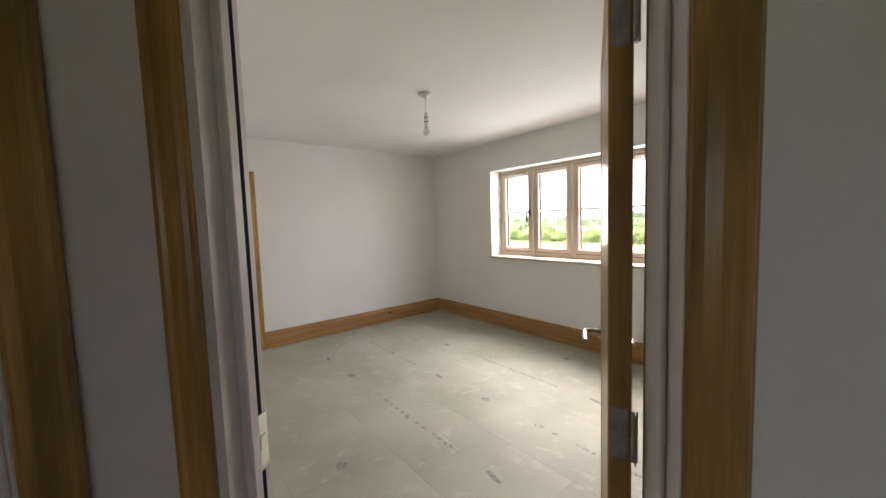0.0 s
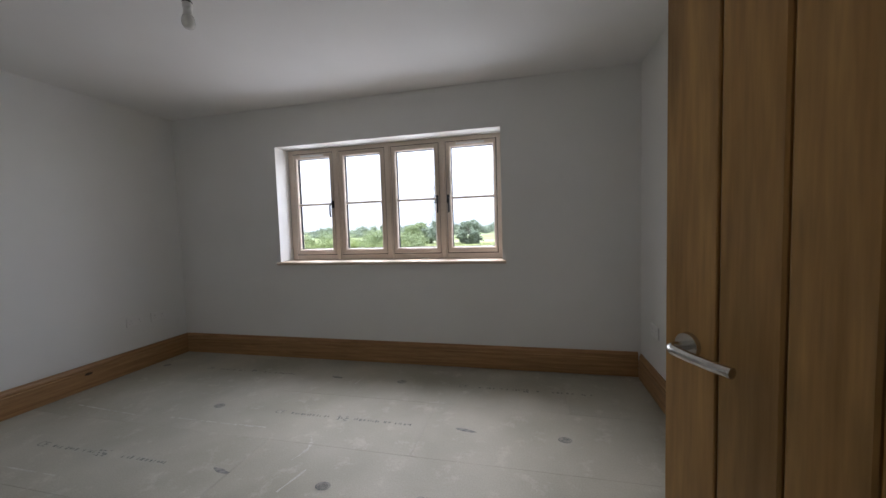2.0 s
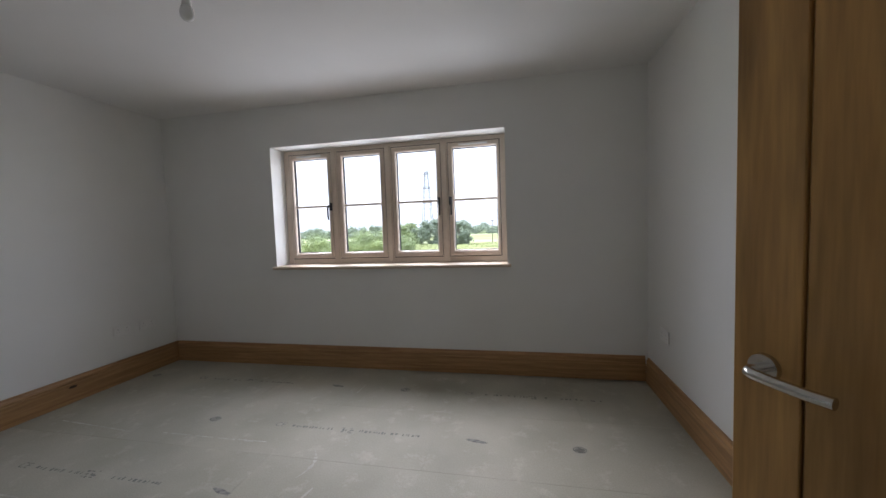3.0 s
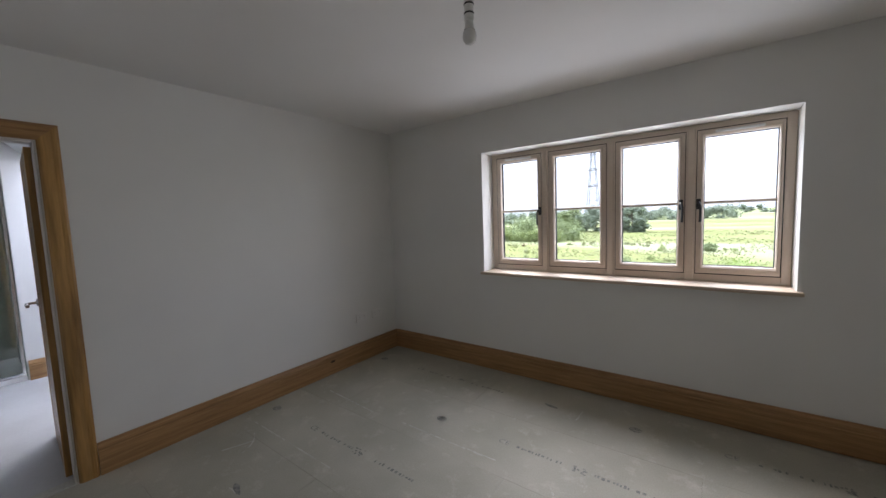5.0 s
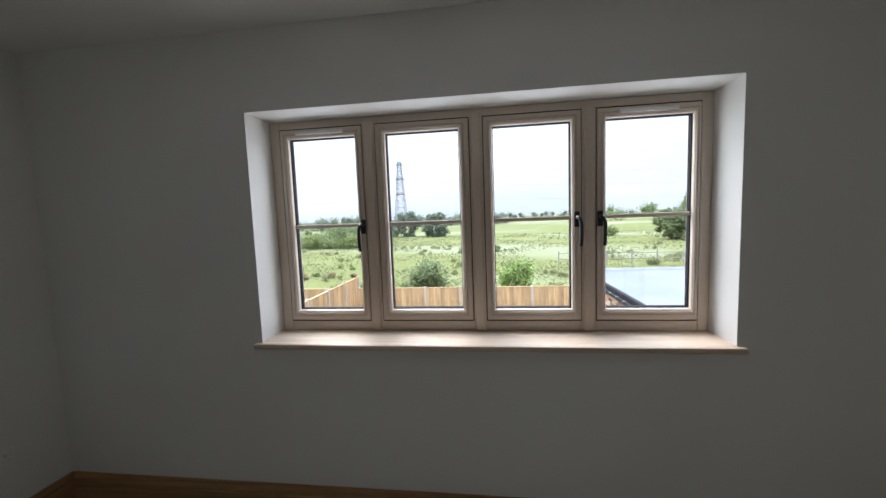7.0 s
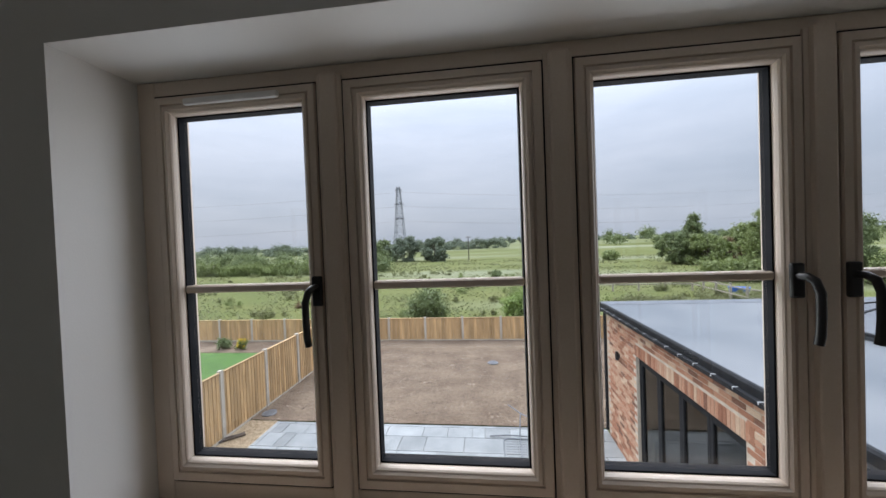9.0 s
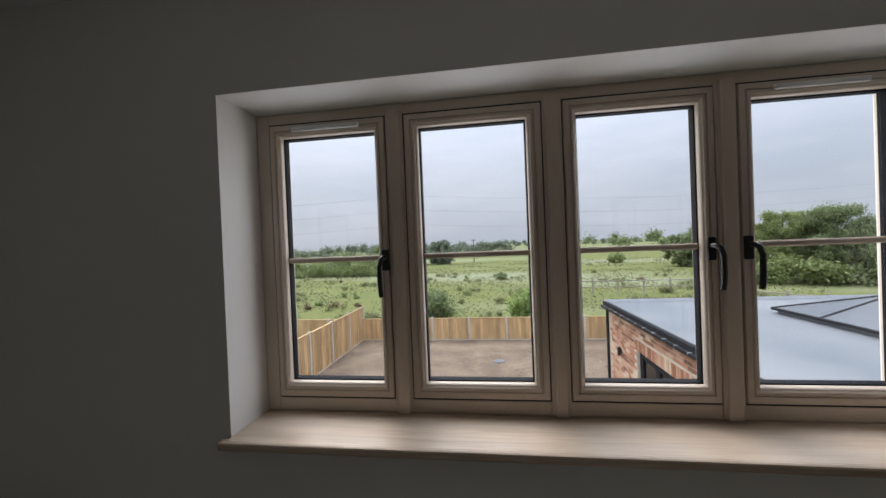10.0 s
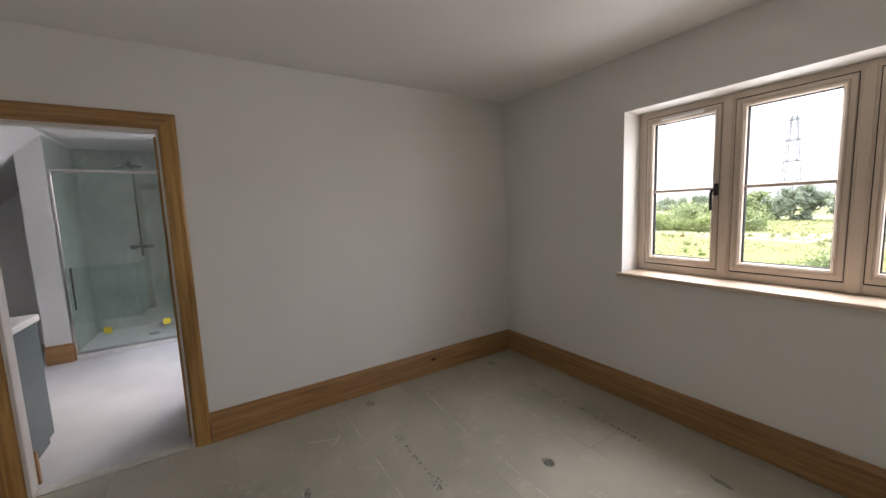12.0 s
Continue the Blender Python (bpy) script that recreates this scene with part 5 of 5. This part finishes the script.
for quad in ((cor[0], cor[3], r1, r0), (cor[1], cor[2], r1, r0), (cor[0], cor[1], r0), (cor[3], cor[2], r1)):
    bm = B()
    lo = [bm.verts.new(q) for q in quad]
    hi = [bm.verts.new(q + Vector((0, 0, 0.02))) for q in quad]
    bm.faces.new(lo), bm.faces.new(hi)
    for i in range(len(quad)):
        j = (i + 1) % len(quad)
        bm.faces.new((lo[i], lo[j], hi[j], hi[i]))
    part("pane", bm, M_SKYGLASS, lan, "sky-reflecting lantern pane")

# ---- fields beyond: trees, hedges, pylon ----


def tree(name, x, y, height, spread, seed, mat, label, m_scale=1.0, trunk=0.22, clumps=46, per=260, size=0.2, cone=False, low=0.18):
    rng = random.Random(seed)
    ob = thing(name, label, "tree", m=pose(x, y, GROUND))
    bm = B()
    top = height * 0.62
    rod(bm, (0, 0, -0.1), (0.15, 0.1, top * 0.5), trunk, trunk * 0.7, 9)
    rod(bm, (0.15, 0.1, top * 0.5), (-0.05, 0.0, height * 0.85), trunk * 0.7, trunk * 0.2, 8)
    cs, rs = [], []
    for k in range(clumps):
        f = rng.uniform(0, 1)
        z = height * (low + (0.93 - low) * f)
        wide = spread * ((1.05 - f) if cone else math.sin(math.pi * (0.18 + 0.72 * f)) ** 0.7)
        a, d = rng.uniform(0, 6.3), wide * rng.uniform(0.25, 1.0) ** 0.6
        c = (d * math.cos(a), d * math.sin(a), z)
        if k % 4 == 0:
            rod(bm, (0.05, 0.03, max(0.3, z * 0.6)), c, trunk * 0.3, trunk * 0.06, 6)
        cs.append(c), rs.append(spread * rng.uniform(0.10, 0.27))
    part("trunk", bm, M_BARK, ob)
    part("crown", leaves(cs, rs, per, size, seed), mat, ob)
    return ob


tree("tree", 30.2, 38.0, 7.1, 2.7, 21, M_LEAF_L, "large broad-leaved green tree beyond the paddock rails", clumps=150, per=700, size=0.075, low=0.1)
tree("tree", 32.4, 35.2, 7.1, 2.9, 22, M_LEAF, "large broad-leaved green tree beyond the paddock rails", clumps=150, per=700, size=0.075, low=0.1)
tree("tree", 33.8, 59.0, 7.8, 2.9, 23, M_LEAF, "tall olive-green tree at the field edge", clumps=90, per=260, size=0.14, low=0.06, cone=True)
tree("tree", 30.8, 58.5, 4.8, 2.4, 24, M_LEAF, "mid-green tree with thin upright limbs", clumps=70, per=240, size=0.16, low=0.05)
tree("tree", 33.8, 55.5, 4.4, 3.0, 30, M_LEAF_L, "low spreading olive-green tree at the field edge", clumps=70, per=280, size=0.14, low=0.03)
tree("tree", 37.4, 57.5, 4.2, 1.9, 25, M_LEAF_R, "russet-leaved small tree at the field edge", clumps=46, per=220, size=0.15, low=0.05)
tree("tree", 42.0, 58.0, 5.8, 4.0, 26, M_LEAF_L, "mid-green tree at the field edge", clumps=80, per=260, size=0.18, low=0.04)
tree("tree", -20.0, 93.0, 6.4, 4.6, 27, M_LEAF_HAZE, "round dark green tree in the meadow", clumps=46, per=300, size=0.26, low=0.0)
tree("tree", -11.0, 88.0, 6.0, 3.6, 28, M_LEAF_HAZE, "round dark green tree in the meadow", clumps=46, per=300, size=0.26, low=0.0)
tree("tree", -27.0, 96.0, 5.6, 4.6, 29, M_LEAF, "round green tree in the meadow", clumps=46, per=260, size=0.28, low=0.0)
for x, y, s in ((24.5, 36.5, 2.2), (27.0, 35.0, 2.6), (30.0, 33.5, 2.4), (33.0, 32.0, 2.6)):
    plant("bush", x, y, s * 1.1, s, int(x * 7), M_LEAF_L, "light green hedge bush along the paddock rails", "bush", 0.13, 420)


def hedge(name, x0, y0, x1, y1, n, h, depth, seed, mat, label, size, per):
    """A long band of bushes too far and dense to count."""
    rng = random.Random(seed)
    cs, rs = [], []
    for k in range(n):
        f = (k + rng.random()) / n
        r = h * rng.uniform(0.32, 0.6)
        cs.append((x0 + (x1 - x0) * f, y0 + (y1 - y0) * f + rng.uniform(-depth, depth), GROUND + rng.uniform(0.25, 1.0) * h - r * 0.5))
        rs.append(r)
    ob = new(name, mesh_of(leaves(cs, rs, per, size, seed), name, mat))
    return tagged(ob, label, "hedge", kind="stuff")


hedge("hedge", -70, 66, -15, 60, 130, 3.9, 3.0, 31, M_LEAF, "dense green hedge along the field", 0.13, 700)
hedge("hedge", -68, 61, -17, 56, 110, 2.6, 1.6, 32, M_LEAF_L, "light green scrub in front of the hedge", 0.12, 600)
hedge("far_woods", -260, 210, -60, 190, 130, 6.6, 14, 33, M_LEAF_HAZE, "dark tree line in the distance", 0.45, 420)
hedge("far_woods", -70, 205, 13, 212, 64, 6.2, 10, 34, M_LEAF_HAZE, "dark tree line in the distance", 0.45, 420)
hedge("far_woods", -300, 420, 420, 460, 170, 7.5, 25, 35, M_LEAF_HAZE, "hazy tree line on the horizon", 0.9, 260)
hedge("far_woods", 60, 210, 300, 190, 60, 8.0, 20, 36, M_LEAF, "scattered trees on the horizon", 0.5, 380)


def tufts(name, n, y0, y1, spread, seed, h, label):
    """Grass tussocks, three blades each."""
    rng = np.random.default_rng(seed)
    y = y0 + (y1 - y0) * rng.random(n) ** 1.6
    x = (rng.random(n) - 0.5) * (spread + y * 1.5)
    keep = np.array([noise.noise((a * 0.16, b * 0.16, 2.0)) > -0.3 + 0.5 * rng.random() for a, b in zip(x, y)])
    x, y = x[keep], y[keep]
    m = len(x)
    base = np.stack((x, y, np.full(m, GROUND - 0.02)), 1)
    verts = []
    for q in range(5):
        a = rng.random(m) * 6.283
        hh = h * (0.4 + rng.random(m)) * (0.7 + y / 80)
        w = 0.02 + y * 0.0009
        side = np.stack((np.cos(a) * w, np.sin(a) * w, np.zeros(m)), 1)
        tip = np.stack((np.cos(a + 1.3) * hh * 1.3, np.sin(a + 1.3) * hh * 1.3, hh), 1)
        verts.append(np.stack((base - side, base + side, base + tip), 1))
    v = np.concatenate(verts).reshape(-1, 3)
    me = bpy.data.meshes.new(name)
    k = len(v)
    me.vertices.add(k), me.loops.add(k), me.polygons.add(k // 3)
    me.vertices.foreach_set("co", v.ravel())
    me.loops.foreach_set("vertex_index", np.arange(k))
    me.polygons.foreach_set("loop_start", np.arange(0, k, 3))
    me.update(calc_edges=True)
    return tagged(new(name, mesh_of(me, name, M_TUFT)), label, "grass", kind="stuff")


tufts("field_grass", 22000, 16.5, 90, 10, 41, 0.10, "rough tussocky grass and rushes of the pasture")

pyl = thing("pylon", "tall grey lattice electricity pylon across the fields", "pylon", m=pose(-59.0, 250, GROUND))
bm = B()


def leg_at(z):
    return 4.0 - 3.0 * z / 45.0


M_LATTICE = surface("weathered_lattice_steel", (0.09, 0.10, 0.11), (0.14, 0.15, 0.16), 4, 0.7, 30, 0.1)
levels = [0, 7, 13, 18, 22.5, 26.5, 30, 33, 36.5, 40, 43, 45]
for z0, z1 in zip(levels, levels[1:]):
    a, b = leg_at(z0), leg_at(z1)
    ring0, ring1 = [(-a, -a), (a, -a), (a, a), (-a, a)], [(-b, -b), (b, -b), (b, b), (-b, b)]
    for q in range(4):
        r = (q + 1) % 4
        rod(bm, (*ring0[q], z0), (*ring1[q], z1), 0.19, sides=4, caps=False)
        rod(bm, (*ring0[q], z0), (*ring1[r], z1), 0.085, sides=4, caps=False)
        rod(bm, (*ring0[r], z0), (*ring1[q], z1), 0.085, sides=4, caps=False)
        rod(bm, (*ring1[q], z1), (*ring1[r], z1), 0.085, sides=4, caps=False)
part("tower", bm, M_LATTICE, pyl)
for z, w in ((22.5, 3.3), (33, 3.3), (43, 2.3)):
    bm = B()
    for sgn in (-1, 1):
        rod(bm, (0.0, 0, z + 1.2), (w * sgn, 0, z), 0.2, sides=4)
        rod(bm, (0.0, 0, z), (w * sgn, 0, z), 0.36, sides=4)
        rod(bm, (w * sgn, 0, z), (w * sgn, 0, z - 1.6), 0.09, sides=5)
    part("cross_arm", bm, M_LATTICE, pyl)
cab = thing("power_lines", "thin overhead power lines across the sky", "power line")
for z, w in ((20.9, 3.3), (31.4, 3.3), (41.4, 2.3)):
    for sgn in (-1, 1):
        x0, y0 = -59.0 + w * sgn, 250
        for x1, y1 in ((330, 330), (-420, 190)):
            pts = [(x0 + (x1 - x0) * f, y0 + (y1 - y0) * f, GROUND + z - 26 * f * (1 - f)) for f in [q / 14 for q in range(15)]]
            part("cable", tube(pts, 0.03, "cable", 1), M_GALV, cab)
pole = thing("utility_pole", "slim timber utility pole in the far field", "pole", m=pose(-2.4, 88, GROUND))
bm = B()
rod(bm, (0, 0, -0.1), (0, 0, 6.0), 0.12, 0.09, 8)
part("shaft", bm, M_BARK, pole)
bm = B()
box(bm, -0.7, -0.05, 5.6, 0.7, 0.05, 5.72)
part("crossbar", bm, M_BARK, pole)


M_RAIL = timber("grey_rail", (0.32, 0.285, 0.225), (0.45, 0.405, 0.33), "X", 0.85, 0.6)


def rail_fence(x0, y0, x1, y1, bays):
    ob = thing("post_and_rail_fence", "pale timber post-and-rail paddock fence", "fence", "paddock fences", pose(x0, y0, GROUND, 0, 0, math.degrees(math.atan2(y1 - y0, x1 - x0))))
    ln = math.hypot(x1 - x0, y1 - y0) / bays
    post_me = mesh_of(box(B(), -0.06, -0.06, -0.1, 0.06, 0.06, 1.25, 0.01), "post", M_RAIL)
    rail_me = mesh_of(box(B(), 0, -0.09, -0.04, ln, -0.05, 0.04, 0.008), "rail", M_RAIL)
    for k in range(bays + 1):
        o = new("post", post_me)
        o.parent, o.matrix_basis = ob, pose(k * ln, 0, 0)
    for k in range(bays):
        for z in (0.55, 1.05):
            o = new("rail", rail_me)
            o.parent, o.matrix_basis = ob, pose(k * ln, 0, z)


rail_fence(8.5, 31.2, 18.5, 30.5, 5)
rail_fence(18.5, 30.5, 17.9, 23.4, 4)
rail_fence(17.9, 23.4, 19.6, 20.4, 2)
trough = thing("water_trough", "bright blue plastic trough by the paddock rails", "trough", m=pose(21.0, 29.0, GROUND, 0, 0, -32))
bm = B()
box(bm, -0.62, -0.32, 0, 0.62, 0.32, 0.38, 0.07, 2)
part("tub", bm, M_BLUE, trough)
bm = B()
box(bm, -0.67, -0.37, 0.34, 0.67, 0.37, 0.41, 0.03, 2)
part("rim", bm, M_BLUE, trough)

# ---- counted pieces, last: floor boards, paving slabs, bricks ----
rng = random.Random(77)
row = 0
edges = [0.0, -0.085] + [-0.085 - 0.6 * k for k in range(1, 10)]
for ya, yb in zip(edges, edges[1:]):
    x = -0.05 - (row * 0.9) % 2.4
    while x < 6.9:
        x0, x1 = max(x, -0.05), min(x + 2.4, 6.9)
        if x1 - x0 > 0.05:
            bm = B()
            box(bm, x0 + 0.0003, yb + 0.0003, -0.022, x1 - 0.0003, ya - 0.0003, rng.uniform(-0.0005, 0.0), 0.0008)
            part("floor_board", bm, M_FLOOR, floor)
        x += 2.4
    row += 1

y = 0.5
row = 0
slab_sizes = (0.9, 0.6, 0.3, 0.6, 0.9, 0.45)
while y < 8.20:
    h = (0.6, 0.6, 0.3, 0.6, 0.45)[row % 5]
    h = min(h, 8.25 - y)
    x = -3.6 - rng.uniform(0, 0.5)
    while x < 4.77:
        w = rng.choice(slab_sizes)
        x0, x1 = max(x, -3.6), min(x + w, 4.82)
        if x1 - x0 > 0.06 and h > 0.06:
            bm = B()
            box(bm, x0 + 0.006, y + 0.006, GROUND - 0.01, x1 - 0.006, y + h - 0.006, GROUND + 0.024 + rng.uniform(0, 0.004), 0.004)
            part("slab", bm, M_SLAB, patio)
        x += w
    y += h
    row += 1

# bricks of the west wall: 225 x 75 mm gauge, laid singly where they are nearest
brick_me = [mesh_of(box(B(), 0.0, -0.1075, -0.0325, 0.02, 0.1075, 0.0325, 0.003), "brick", M_BRICK)]
sold_me = mesh_of(box(B(), 0.0, -0.0325, -0.1075, 0.02, 0.0325, 0.1075, 0.003), "brick", M_BRICK)
singles, rest_v, rest_f = 0, [], []


def far_brick(x, yc, zc, hy, hz):
    b = len(rest_v)
    for dx in (0.0, 0.02):
        for dy, dz in ((-hy, -hz), (hy, -hz), (hy, hz), (-hy, hz)):
            rest_v.append((x + dx, yc + dy, zc + dz))
    rest_f.extend([(b, b + 3, b + 2, b + 1), (b, b + 1, b + 5, b + 4), (b + 1, b + 2, b + 6, b + 5), (b + 2, b + 3, b + 7, b + 6), (b + 3, b, b + 4, b + 7)])


z, course = GROUND + 0.04, 0
while z < EZ - 0.03:
    y = 0.5 + (0.1125 if course % 2 else 0)
    while y < EY1 - 0.1:
        inside = OY0 - 0.11 < y < OY1 + 0.11 and z < OZ + 0.225
        if not inside:
            if 3.0 < y < 6.6 and singles < 300:
                ob = new("brick", brick_me[0])
                ob.parent, ob.matrix_basis = ext_wall, pose(EX + rng.uniform(-0.003, 0.001), y, z)
                singles += 1
            else:
                far_brick(EX + rng.uniform(-0.003, 0.001), y, z, 0.1075, 0.0325)
        y += 0.225
    z += 0.075
    course += 1
y = OY0 - 0.1
while y < OY1 + 0.1:
    ob = new("brick", sold_me)
    ob.parent, ob.matrix_basis = ext_wall, pose(EX + rng.uniform(-0.003, 0.001), y, OZ + 0.11)
    y += 0.075
me = bpy.data.meshes.new("brickwork")
me.from_pydata(rest_v, [], rest_f)


run = new("brickwork", mesh_of(me, "brickwork", M_BRICK_RUN))
run.parent = ext_wall
tagged(run, "weathered red and buff facing bricks", kind="stuff")
